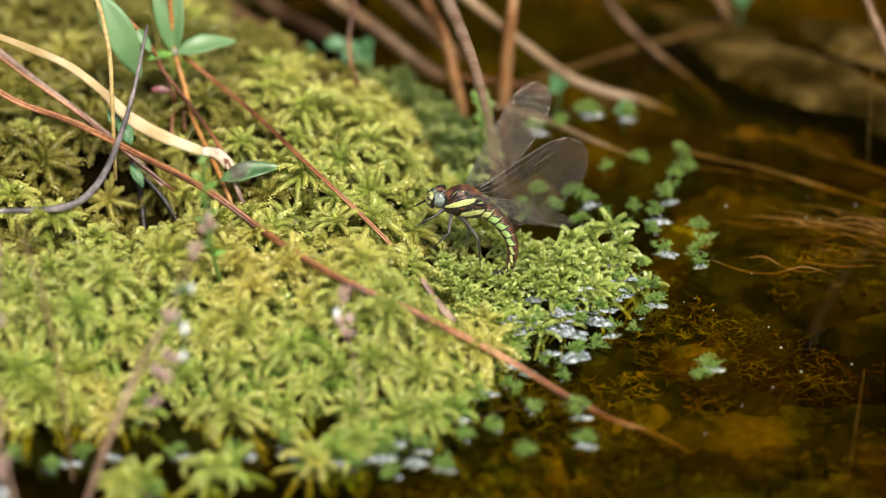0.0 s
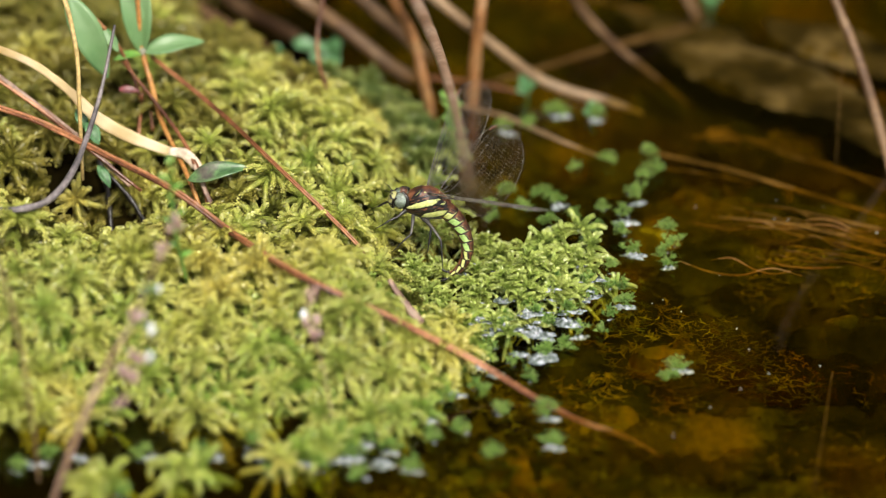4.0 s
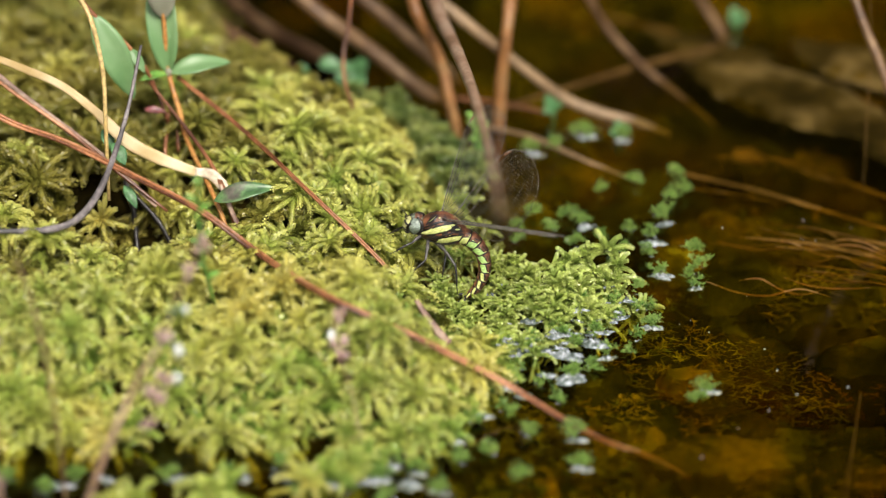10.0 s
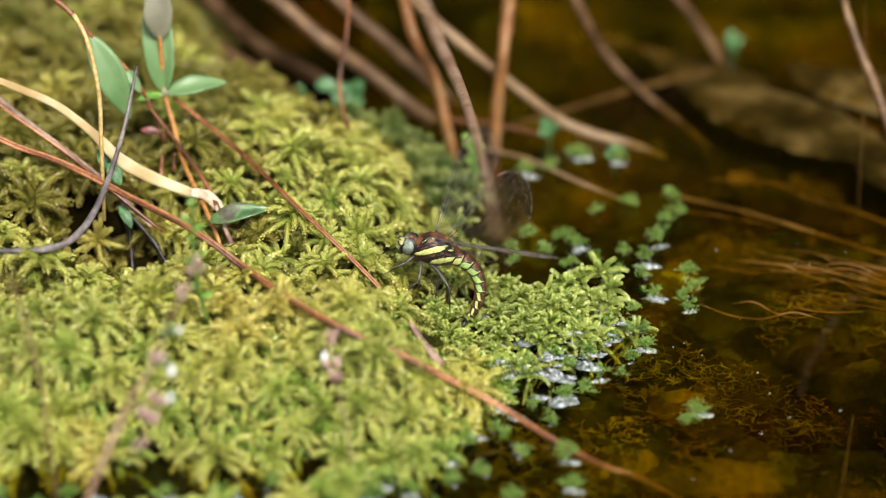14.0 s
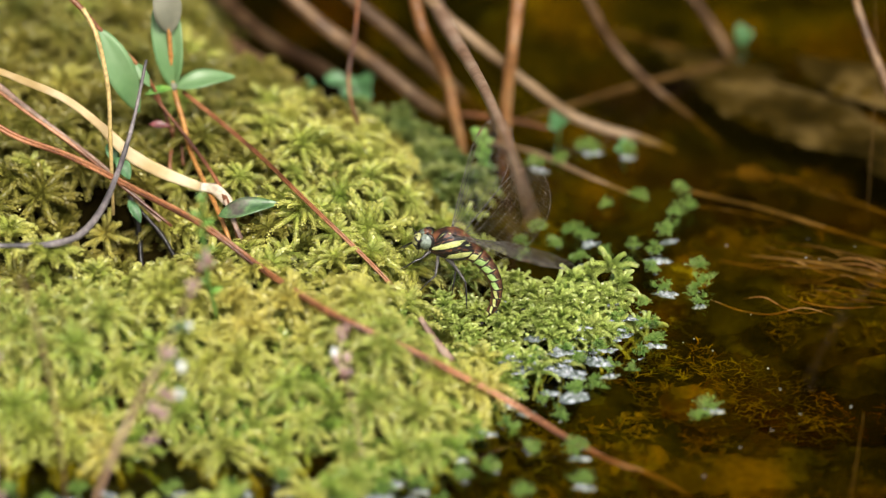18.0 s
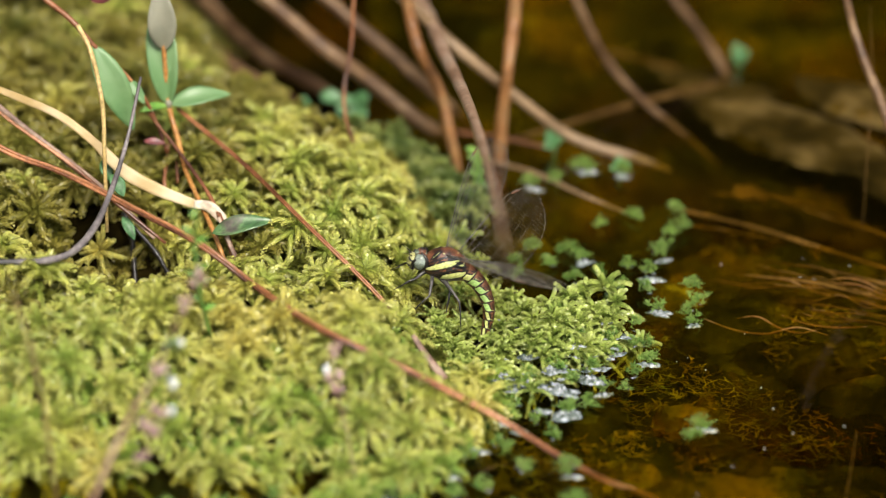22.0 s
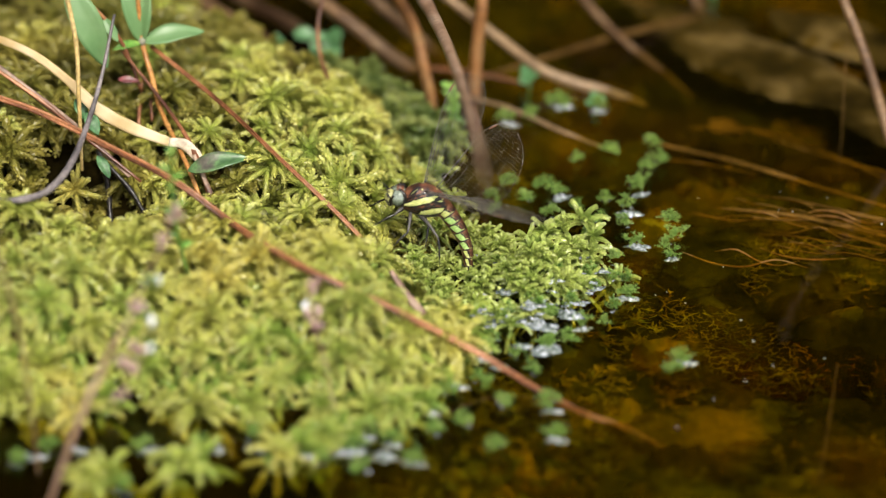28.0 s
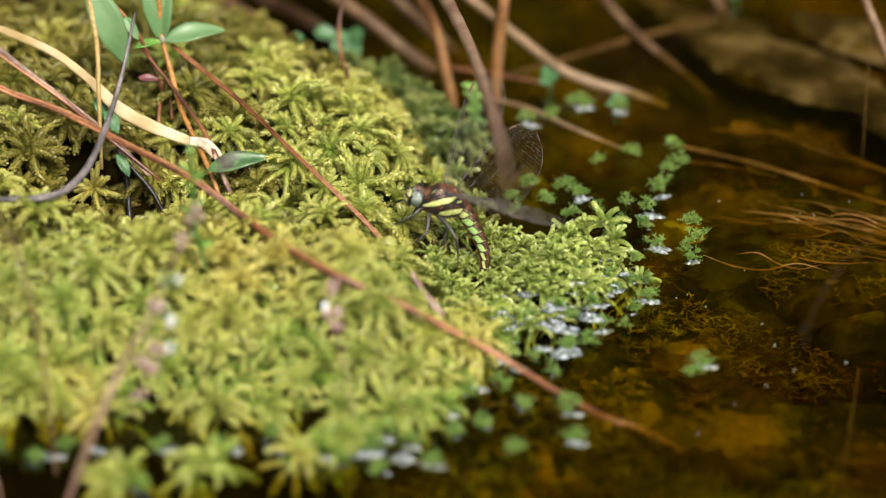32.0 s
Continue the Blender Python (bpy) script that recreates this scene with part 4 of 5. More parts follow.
seedling = thing("seedling", "green seedling with lance-shaped leaves on an orange stem", "plant")
bm = bmesh.new()
tube(bm, [(-83.5, 35, 70), (-82.8, 33, 56), (-81.9, 31.8, 42.0), (-79.2, 26.0, 34.2), (-76.2, 15.3, 29.0), (-68.3, -4.0, 22.2), (-63.0, -14.6, 13.0)], (0.6, 0.7, 0.8, 0.75, 0.7, 0.7, 0.6), wobble=0.1)
part("stem", bm, ORANGE_STEM, seedling)
bm = bmesh.new()
ellipsoid(bm, (-81.9, 31.4, 42.3), (1.1, 1.0, 1.3))
part("joint", bm, LEAF_GREY, seedling)
leaf_part(seedling, (-82, 31.5, 42), (-64.9, 35.8, 43.2), 6.0, (-0.1, -0.45, 0.8))
leaf_part(seedling, (-82, 31.0, 42), (-90.0, 27.0, 42.0), 2.8, (0, -0.4, 0.9), LEAF_YOUNG, "small bright young leaf")
leaf_part(seedling, (-82.3, 31.5, 42), (-87.6, 37.0, 63.0), 6.2, (0.35, -0.9, 0.3), twist=0.3)
leaf_part(seedling, (-81.8, 31.5, 42), (-80.8, 37.5, 63.0), 6.2, (-0.35, -0.9, 0.3), twist=-0.3)
leaf_part(seedling, (-83.0, 33.0, 58), (-84.0, 36.0, 77.0), 8.0, (0.1, -0.95, 0.3), LEAF_GREY, "greyish leaf seen from beneath")
tall = thing("seedling", "leafy shoot with one drooping green leaf", "plant")
bm = bmesh.new()
tube(bm, [(-116, 30, 76), (-108, 28, 70), (-101.5, 25.0, 63.5), (-92, 27, 52), (-86.5, 28, 42), (-82, 25, 30)], (0.8, 0.8, 0.7, 0.6, 0.5, 0.5), wobble=0.1)
part("stem", bm, NEEDLE, tall)
leaf_part(tall, (-102, 25.0, 64), (-91.0, 21.0, 39.5), 8.4, (0.25, -0.9, 0.35), arch=0.1)
leaf_part(tall, (-92.0, 27.0, 52), (-88.0, 24.0, 46.0), 3.0, (0.1, -0.8, 0.5))
leaf_part(tall, (-88.5, 24.0, 34.5), (-82.5, 24.0, 33.8), 2.2, (0, -0.6, 0.8), LEAF_RED, "small dark red leaf")
ground_leaf = thing("ground_leaf", "dark-spotted green leaf lying on the moss", "leaf")
leaf_part(ground_leaf, (-68.3, -10.0, 24.5), (-51.5, -9.4, 28.3), 5.6, (0.1, -0.5, 0.85), LEAF_SPOT)
leaf_part(ground_leaf, (-62.0, 6.0, 19.0), (-56.0, 8.0, 20.5), 3.4, (0.1, -0.5, 0.85), LEAF_SPOT)
for pts in (((-96, 2, 36), (-92.5, -1.5, 31), 4.0), ((-99, 6, 38), (-96, 3, 33), 3.4), ((-93, -2, 25), (-89.5, -6, 20), 3.0)):
    bm = bmesh.new()
    blade(bm, pts[0], pts[1], pts[2], (0.2, -0.7, 0.6))
    tagged(put("moss_leaf", bm, LEAF_BLUE), "small bluish-green leaf among the stalks", "leaf", "small leaves among the stalks")


LEAF_POOL_SIZE = 0.8


def bog_plant(label, leaves, group="round-leaved plants behind the moss"):
    ob = thing("bog_plant", label, "plant", group)
    x, y, z = leaves[0][0]
    bm = bmesh.new()
    tube(bm, [(x, y, -6), (x + 0.4, y, z * 0.5), (x, y, z)], (0.4, 0.4, 0.3), sides=6)
    part("stem", bm, LEAF_BLUE, ob)
    for b, t, w in leaves:
        leaf_part(ob, b, Vector(b).lerp(Vector(t), LEAF_POOL_SIZE), w * LEAF_POOL_SIZE, (0, -0.6, 0.8), LEAF_BLUE, blunt=0.35, shape=1.0)


bog_plant("small round-leaved bluish plant behind the moss", [((-36, 100, 8), (-43.5, 101, 9), 5.5), ((-36, 100, 8), (-30.5, 101, 6.5), 4), ((-36, 99, 7), (-36, 97, 3), 3)])
bog_plant("small round-leaved bluish plant behind the moss", [((-31, 101, 4), (-28.0, 100, 12.5), 5.5), ((-31, 101, 4), (-29.0, 97, 2.5), 5.0), ((-31, 101, 5), (-35, 99, 3), 3.4)])
bog_plant("small round-leaved bluish plant behind the moss", [((-46, 100, 4), (-48.0, 100, 10.0), 4.0), ((-46, 100, 4), (-43.0, 98, 6.5), 3.0)])
bog_plant("green shoot standing in the pool", [((26, 84, 2), (24, 84, 8.5), 4.5), ((26, 84, 2), (29.5, 84, 7), 4.0), ((26, 84, 2), (22.5, 82, 2.5), 3.5)], "green shoots in the pool")
bog_plant("green shoot standing in the pool", [((45, 72, 1), (44, 72, 6), 3.5), ((45, 72, 1), (48.5, 71, 4), 3.5), ((45, 72, 1), (41.5, 70, 2), 3.0)], "green shoots in the pool")
bog_plant("green shoot standing in the pool", [((82, 140, 0), (81, 140, 9), 4.5), ((82, 140, 0), (85.5, 140, 6), 3.5)], "green shoots in the pool")


# ---- floating rosettes ----
def foam(bm, at, w, rng):
    """One lumpy, ragged-edged flat patch of pale film and foam, w mm across."""
    seed, rings, spokes = Vector((rng.uniform(0, 50), rng.uniform(0, 50), 0)), 7, 26
    at = Vector(at)
    squash, turn = rng.uniform(0.3, 0.6), rng.uniform(-0.4, 0.4)
    grid = []
    for k in range(rings + 1):
        row = []
        for j in range(spokes):
            a = 2 * math.pi * j / spokes
            edge = 1 + 0.8 * noise.noise(seed + Vector((math.cos(a), math.sin(a), 0)) * 1.7) + 0.3 * noise.noise(seed + Vector((math.cos(a), math.sin(a), 3)) * 5)
            r = 0.5 * w * edge * max(0.02, k / rings)
            x, y = r * math.cos(a), r * math.sin(a) * squash
            p = at + Vector((x * math.cos(turn) - y * math.sin(turn), x * math.sin(turn) + y * math.cos(turn), 0))
            lump = 0.55 + 0.9 * noise.noise(p * 1.3) + 0.5 * noise.noise(p * 3.1)
            p.z += w * 0.17 * lump * (1 - (k / rings) ** 3) - 0.02 * w
            row.append(bm.verts.new(p * MM))
        grid.append(row)
    for a, b in zip(grid, grid[1:]):
        for j in range(spokes):
            bm.faces.new((a[j], b[j], b[(j + 1) % spokes], a[(j + 1) % spokes]))
    bm.faces.new(grid[0])
    bmesh.ops.recalc_face_normals(bm, faces=bm.faces[:])


def starwort(rng, at, size, film, leafy):
    ob = thing("starwort_rosette", "wet green starwort rosette with silvery glints painted as film" if film else "wet green starwort rosette on the water", "water plant", "starwort rosettes", at=at)
    for k in range(5 + leafy // 2):
        r = size * rng.uniform(0, 1) * 1.7
        a = rng.uniform(0, 6.28)
        z = rng.uniform(-0.4, 3.4) * (1 - 0.6 * r / size / 1.7)
        m = Matrix.Translation(Vector((r * math.cos(a), 0.8 * r * math.sin(a), z)) * MM) @ Matrix.Rotation(rng.uniform(-0.4, 0.4), 4, "X") @ Matrix.Rotation(rng.uniform(-0.4, 0.4), 4, "Y") @ Matrix.Rotation(a * 3, 4, "Z") @ Matrix.Scale(size * rng.uniform(0.22, 0.52), 4)
        shared("shoot", STAR_SHOOTS[k % 4], ob, m)
    for k in range(film):
        a = rng.uniform(2.6, 6.8)
        bm = bmesh.new()
        foam(bm, (size * 0.9 * math.cos(a), size * 1.3 * math.sin(a), 0.1), size * rng.uniform(0.45, 1.0), rng)
        part("glint_film", bm, GLINT_FILM, ob, "film of trapped air, its silvery glint painted pale")
    return ob


STAR_SHOOTS = [mesh_of("shoot", *sprig_arrays(random.Random(200 + k), 5, 3, 2.7, 0.5, 0.5, core=0.07, spread=0.85, flare=84, wide=0.4), STAR) for k in range(4)]
star_rng = random.Random(3)
for x, y, z, size, film, leafy in (
        (48.3, 43.6, 0, 1.2, 0, 9), (60.4, 45.3, 1.5, 1.2, 0, 10), (58.3, 34, 1, 1.3, 1, 10), (62, 38, 1, 1.1, 1, 9), (54.8, 23, 1, 1.2, 1, 9), (57, 28, 0.5, 1.0, 0, 8),
        (52.0, 12, 1, 1.3, 2, 9), (53.0, -6.4, 0, 1.4, 2, 9), (50.9, 1.5, 1, 1.2, 1, 10), (63.4, 2.3, 2, 1.3, 0, 11), (65, -4, 1, 1.2, 1, 10), (62, -8, 0, 1.1, 1, 8), (63.6, -14, 0, 1.1, 1, 5),
        (50.6, -34.7, 0, 1.4, 2, 9), (38.0, -50.3, 0, 1.3, 1, 9), (44, -50, 0, 0.9, 1, 5), (28.4, -61.3, 0, 1.5, 2, 8), (63.8, -67.7, 0, 1.4, 2, 8), (61, -72, -1, 1.2, 0, 6), (28.1, -90.5, 0, 1.4, 2, 8), (29.3, -105.3, 0, 1.4, 2, 7),
        (34.5, 73.8, 0, 1.6, 2, 7), (46, 70.4, 0, 1.3, 1, 7), (18.8, 63.7, 0, 1.3, 2, 7), (26, 66, 0, 1.2, 1, 6), (32.6, 21.2, 0.5, 1.3, 2, 8), (29, 24, 0.5, 1.2, 0, 9), (19.2, 25.1, 0.5, 1.2, 1, 9), (23.8, 16.5, 0.5, 1.2, 1, 9), (15, 18, 0.5, 1.1, 1, 8), (38.6, 39.4, 0, 1.0, 0, 8), (15.1, 10, 0.5, 1.2, 1, 9), (31, 8, 0.5, 1.2, 1, 8),
        (-3.5, -92.9, 0, 1.5, 2, 5), (-6.4, -117.8, 0, 1.5, 2, 5), (-27.0, -104.0, 0, 1.6, 3, 5), (-37.1, -108.9, 0, 1.5, 2, 6), (-18.1, -103.9, 0, 1.6, 3, 6), (-31.0, -117.7, 0, 1.4, 2, 5), (-12, -108, 0, 1.4, 2, 6), (2, -84, 0, 1.3, 2, 6), (5, -70, 0, 1.3, 2, 7), (12, -64, 0, 1.3, 2, 7), (8, -55, 0, 1.2, 1, 8),
        (17, -45, 0.5, 1.4, 3, 7), (30, -46, 0.3, 1.5, 3, 7), (33, -36, 0.5, 1.3, 2, 8), (41, -32, 0.5, 1.2, 2, 7), (24, -40, 1, 1.2, 1, 8), (1, -52, 0.5, 1.3, 3, 5), (12, -80, -1, 1.1, 0, 8), (-100, -112, 0, 1.5, 3, 5), (-118, -113, 0, 1.5, 3, 5), (-108, -118, 0, 1.4, 3, 4), (-76, -112, 0, 1.4, 3, 4), (-62, -110, 0, 1.5, 3, 4), (-48, -107, 0, 1.5, 3, 4), (-42, -120, 0, 1.4, 2, 5), (-22, -112, 0, 1.5, 3, 4), (-80, -131, 0, 1.5, 3, 4), (-20, -122, 0, 1.4, 3, 4), (18, -50, 1.5, 1.5, 3, 4), (26, -46, 1.5, 1.5, 3, 4), (35, -42, 1.2, 1.4, 3, 4), (32, -30, 3.0, 1.2, 2, 4), (40, -26, 2.0, 1.2, 2, 4), (12, -47, 1.5, 1.3, 3, 4), (46, -28, 1.0, 1.0, 2, 4),
        (14, -58, 0, 1.2, 2, 6), (20, -66, 0, 1.1, 2, 6), (10, -78, 0, 1.2, 2, 6), (16, -90, 0, 1.3, 2, 6), (6, -100, 0, 1.3, 2, 6), (14, -112, 0, 1.3, 2, 6), (24, -74, 0, 1.1, 2, 5), (34, -58, 0, 1.1, 2, 5), (-2, -104, 0, 1.4, 2, 6), (47, -18, 0.5, 1.1, 2, 7), (50, -26, 0, 1.0, 2, 6), (46, -42, 0, 1.1, 2, 6), (44, 5, 0, 1.1, 2, 7), (38, 12, 0, 1.0, 2, 7), (46, 16, 0, 1.0, 2, 6)):
    starwort(star_rng, (x, y, z), size * 1.25, film, leafy + 12)

# silvery foam caught in the wet moss, its pale colour and small flecks painted as sky glints
foam_rng = random.Random(77)
for x, y, z, w in ((12, -49, 3.5, 6), (19, -52, 3, 8), (27, -54, 2.2, 10), (35, -49, 3, 8), (38, -41, 1.5, 5), (30, -38, 3.5, 4), (42, -33, 1.6, 5), (28, -63.5, 0.8, 10), (22, -62, 0.8, 6), (1, -56, 2.5, 8), (50.6, -37, 0.5, 6), (38, -52.5, 0.4, 6), (54, -9, 0.5, 7), (63.6, -15.6, 0.4, 5), (-3, -95, 0.4, 7), (-20, -107, 0.4, 8), (-30, -105, 0.6, 7), (-38, -111, 0.4, 7), (-12, -110, 0.4, 6), (-7, -119, 0.4, 7), (52.5, 9, 0.6, 7), (56, 20, 0.6, 5), (34, 18.5, 0.6, 6), (35.5, 71.5, 0.5, 7), (46, 69, 0.5, 5), (20, 61, 0.5, 6), (65, -70, 0.4, 6), (29, -94, 0.4, 6), (30, -108, 0.4, 6), (-58, -112, 0.4, 8), (-92, -113, 0.4, 7), (5, -82, 0.4, 6), (10, -68, 0.4, 6), (45, -24, 2, 4), (37, -28, 3.2, 4), (18, -41, 5, 6), (30, -35, 5, 6), (25, -46, 4, 8), (14, -53, 2, 8), (3, -60, 1, 6), (16, -72, 0.5, 6), (2, -76, 0.5, 6), (-24, -114, 0.5, 9), (-34, -116, 0.5, 8), (-46, -112, 0.5, 8), (-14, -116, 0.5, 8), (-72, -113, 0.5, 8), (-104, -116, 0.5, 8), *((foam_rng.uniform(6, 45), foam_rng.uniform(-52, -20), foam_rng.uniform(1.2, 5.0), foam_rng.uniform(1.6, 3.6)) for k in range(42))):
    bm = bmesh.new()
    foam(bm, (0, 0, -0.5), w * 0.95, foam_rng)
    ob = put("foam_glint", bm, GLINT_FILM)
    ob.location = Vector((x, y, z)) * MM
    tagged(ob, "pale foam patch painted as a silvery glint on wet moss and weed", "foam", "silvery foam patches")

# bubbles and specks on the water: white beads standing in for their glints
for k, (x, y, r) in enumerate(((80.2, -48.2, 0.5), (82.9, -59.0, 0.55), (87.5, -71.4, 0.5), (101.2, -67.7, 0.5), (79.6, -79.3, 0.5), (65.7, -39.3, 0.45), (97.6, 10.4, 0.4), (121.8, 3.4, 0.7), (93.8, 11.3, 0.35), (71.0, -88.3, 0.4), (60.9, -102.2, 0.4), (58, -35, 0.35), (61, -33, 0.35), (77, -20, 0.3), (41, -28, 0.35), (72, 18, 0.4), (108, 18, 0.35), (95, 22, 0.35))):
    bm = bmesh.new()
    ellipsoid(bm, (0, 0, 0.1), (r * 0.42, r * 0.42, r * 0.36), 12, 8)
    ob = put("bubble", bm, BUBBLE_GLINT)
    ob.location = Vector((x, y, 0)) * MM
    tagged(ob, "tiny bubble on the water, its glint painted white", "bubble", "bubbles on the water")


# ---- blurred sprigs close to the camera ----
def heather(label, pts, buds, radii):
    ob = thing("heather_sprig", label, "plant", "faded flower sprigs")
    bm = bmesh.new()
    tube(bm, pts, radii, sides=6)
    part("stem", bm, REED_LIGHT, ob)
    for x, y, z, r, mat in buds:
        for j in range(1 if mat is BUD_WHITE else 3):
            bm = bmesh.new()
            q = r * (0.75 if mat is BUD_WHITE else 0.62)
            away = Vector((math.sin(j * 2.1 + x), math.cos(j * 2.1 + x), math.sin(j * 1.7 + z))) * r * 0.75
            ellipsoid(bm, Vector((x, y, z)) + away, (q * 0.8, q * 0.75, q * 1.25), 12, 8, rough=0.9)
            part("bud", bm, mat, ob, "pale glistening bud" if mat is BUD_WHITE else "")


heather("faded sprig with pink and white buds", [(-99.4, -139.3, -2.0), (-89.4, -141.3, 28.0), (-81.7, -131.7, 42.0), (-77.5, -128.0, 48.0), (-72.8, -119.4, 56.0), (-66, -92, 64)],
        [(-77.5, -136, 40, 2.2, BUD_PINK), (-75.5, -132, 42, 1.9, BUD_PINK), (-73.0, -130, 42.5, 1.5, BUD_WHITE), (-72.3, -120.2, 43.9, 1.7, BUD_WHITE), (-75.5, -124, 49, 1.8, BUD_PINK), (-73, -116, 52, 1.6, LEAF_BLUE), (-70, -105, 57, 1.5, BUD_PINK), (-67, -96, 60, 1.8, BUD_PINK), (-79, -140, 34, 1.6, BUD_PINK), (-70, -112, 50, 1.3, BUD_WHITE)], (0.8, 0.8, 0.65, 0.35, 0.2, 0.15))
heather("small faded sprig with pink buds", [(-27, -108, 8), (-30, -104, 24), (-33.5, -100, 33.0), (-33, -92, 40)], [(-32.5, -100, 32, 2.0, BUD_PINK), (-33.5, -98, 35, 1.5, BUD_WHITE), (-31.5, -101, 30, 1.5, BUD_PINK), (-32.5, -95, 38, 1.5, BUD_PINK)], (0.18, 0.18, 0.15, 0.12))
heather("faded sprig with dull pink buds", [(-112, -166, -2), (-113, -165, 20), (-117, -163, 40), (-119, -145, 55), (-118, -123, 66), (-121, -112, 72)],
        [(-116, -164, 30, 1.8, BUD_PINK), (-118, -162, 38, 2.0, BUD_PINK), (-117, -157, 44, 1.7, BUD_PINK), (-119.5, -150, 50, 1.8, BUD_PINK), (-117.5, -140, 57, 1.6, BUD_PINK), (-119, -130, 62, 1.6, BUD_PINK), (-114.5, -166, 24, 1.6, BUD_WHITE), (-119, -120, 67, 1.4, BUD_PINK)], (0.5, 0.5, 0.5, 0.4, 0.3, 0.2))
stem("straw_stalk", "tan straw stalk close to the camera", "stalk", [(-113.1, -107.1, 62.0), (-110.0, -113.8, 56.0), (-106.9, -120.3, 48.0), (-103, -124, 20), (-102, -124, 0)], (0.3, 0.5, 0.45, 0.4, 0.4), REED)
shoot = thing("green_shoot", "blurred green shoot rising from the moss", "plant")
bm = bmesh.new()
tube(bm, [(-66, -62, 22), (-68.5, -74, 46), (-68.5, -80, 62), (-68, -84, 70)], (0.5, 0.5, 0.4, 0.3), sides=6)
part("stem", bm, LEAF_YOUNG, shoot)
for k in range(12):
    t = k / 11
    c = Vector((-67.5 - 1.5 * t, -68 - 15 * t, 34 + 36 * t))
    a = k * 2.4
    leaf_part(shoot, c, c + Vector((3.4 * math.cos(a), 1.5 * math.sin(a), 1.8)), 1.7, (0, -0.5, 0.8), LEAF_YOUNG)

reed_shoot = thing("green_shoot", "yellow-green leafy shoot standing in the shallows", "plant")
bm = bmesh.new()
tube(bm, [(4.6, 60, -6), (4.5, 60, 3), (4.2, 60, 8), (3.8, 60, 13)], (0.4, 0.4, 0.35, 0.25), sides=6)
part("stem", bm, LEAF_YOUNG, reed_shoot)
for k in range(13):
    t = k / 12
    c = Vector((4.5 - 0.7 * t, 60, 1.5 + 11 * t))
    a = k * 2.4
    leaf_part(reed_shoot, c, c + Vector((3.2 * math.cos(a), 1.8 * math.sin(a), 1.5)) * (0.7 + 0.5 * t), 2.2, (0, -0.5, 0.8), LEAF_YOUNG)
bud_plant = thing("bud_plant", "tiny plant with a dark red bud and round leaf", "plant")
bm = bmesh.new()
tube(bm, [(-44.5, 27, 14), (-45.4, 28.5, 19), (-46.1, 30.0, 22.7)], (0.3, 0.3, 0.25), sides=6)
part("stem", bm, LEAF_YOUNG, bud_plant)
bm = bmesh.new()
ellipsoid(bm, (-46.1, 30.0, 23.0), (0.8, 0.7, 1.0), 12, 8)
part("bud", bm, LEAF_RED, bud_plant, "dark red bud")
leaf_part(bud_plant, (-44.5, 25.5, 16), (-42.0, 23.5, 20.5), 4.2, (0, -0.8, 0.5), LEAF_YOUNG, blunt=0.35, shape=1.0)
bm = bmesh.new()
blade(bm, (-103, 36, 72), (-95, 36, 76), 5, (0.1, -0.8, 0.5), arch=0.1)
tagged(put("dead_leaf", bm, LEAF_RED), "small red autumn leaf above the moss", "leaf", "dead leaves on the moss")

# the swaying reed in front of the wings, hung from its upper end
HANG = [(-9.7, 98.8, 34.0), (-6.2, 63.6, 42.0), (-2.5, 27.2, 52.0), (0.9, -11.8, 63.0), (3.5, -51.4, 74.0), (5.4, -89.8, 85.0), (6.8, -127.2, 96.0), (7.7, -161.8, 106.0)]
HANG_AT = Vector(HANG[0])
swaying = thing("reed_stem", "greyish-pink drooping reed swaying before the dragonfly", "reed", REEDS, at=HANG_AT)
bm = bmesh.new()
tube(bm, [Vector((-14, 128, 28)) - HANG_AT] + [Vector(p) - HANG_AT for p in HANG], (2.1, 2.0, 1.9, 1.8, 1.5, 1.3, 1.0, 0.7, 0.25), sides=10, wobble=0.08)
part("reed_blade", bm, REED_LIGHT, swaying)


# ---- the dragonfly: forward is +x, its left side +y ----
def stations_at(st, s):
    f = s * (len(st) - 1)
    j = min(int(f), len(st) - 2)
    return [a + (b - a) * (f - j) for a, b in zip(st[j], st[j + 1])]


def surface(st, s, a, lift=0.0):
    x, zc, hw, hh = stations_at(st, s)
    return Vector((x, math.cos(a) * (hw + lift), zc + math.sin(a) * (hh + lift)))


def loft(bm, st, sides=18, rows=14):
    rings = [[bm.verts.new(surface(st, k / rows, 2 * math.pi * j / sides) * MM) for j in range(sides)] for k in range(rows + 1)]
    for a, b in zip(rings, rings[1:]):
        for j in range(sides):
            bm.faces.new((a[j], b[j], b[(j + 1) % sides], a[(j + 1) % sides]))
    bm.faces.new(rings[0])
    bm.faces.new(rings[-1][::-1])


def mark(bm, st, s0, a0, s1, a1, half, lift=0.1, rows=8):
    """A coloured mark lying on a lofted body, from (s0, a0) to (s1, a1) in degrees."""
    grid = []
    for k in range(rows + 1):
        t = k / rows
        w = half * math.sin(math.pi * (0.05 + 0.9 * t)) ** 0.16
        grid.append([bm.verts.new(surface(st, s0 + (s1 - s0) * t + 0.012 * j, radians(a0 + (a1 - a0) * t + w * j / 2), lift * (1 if abs(j) < 2 else -0.4)) * MM) for j in (-2, -1, 0, 1, 2)])
    for a, b in zip(grid, grid[1:]):
        for j in range(4):
            bm.faces.new((a[j], b[j], b[j + 1], a[j + 1]))
    bmesh.ops.recalc_face_normals(bm, faces=bm.faces[:])


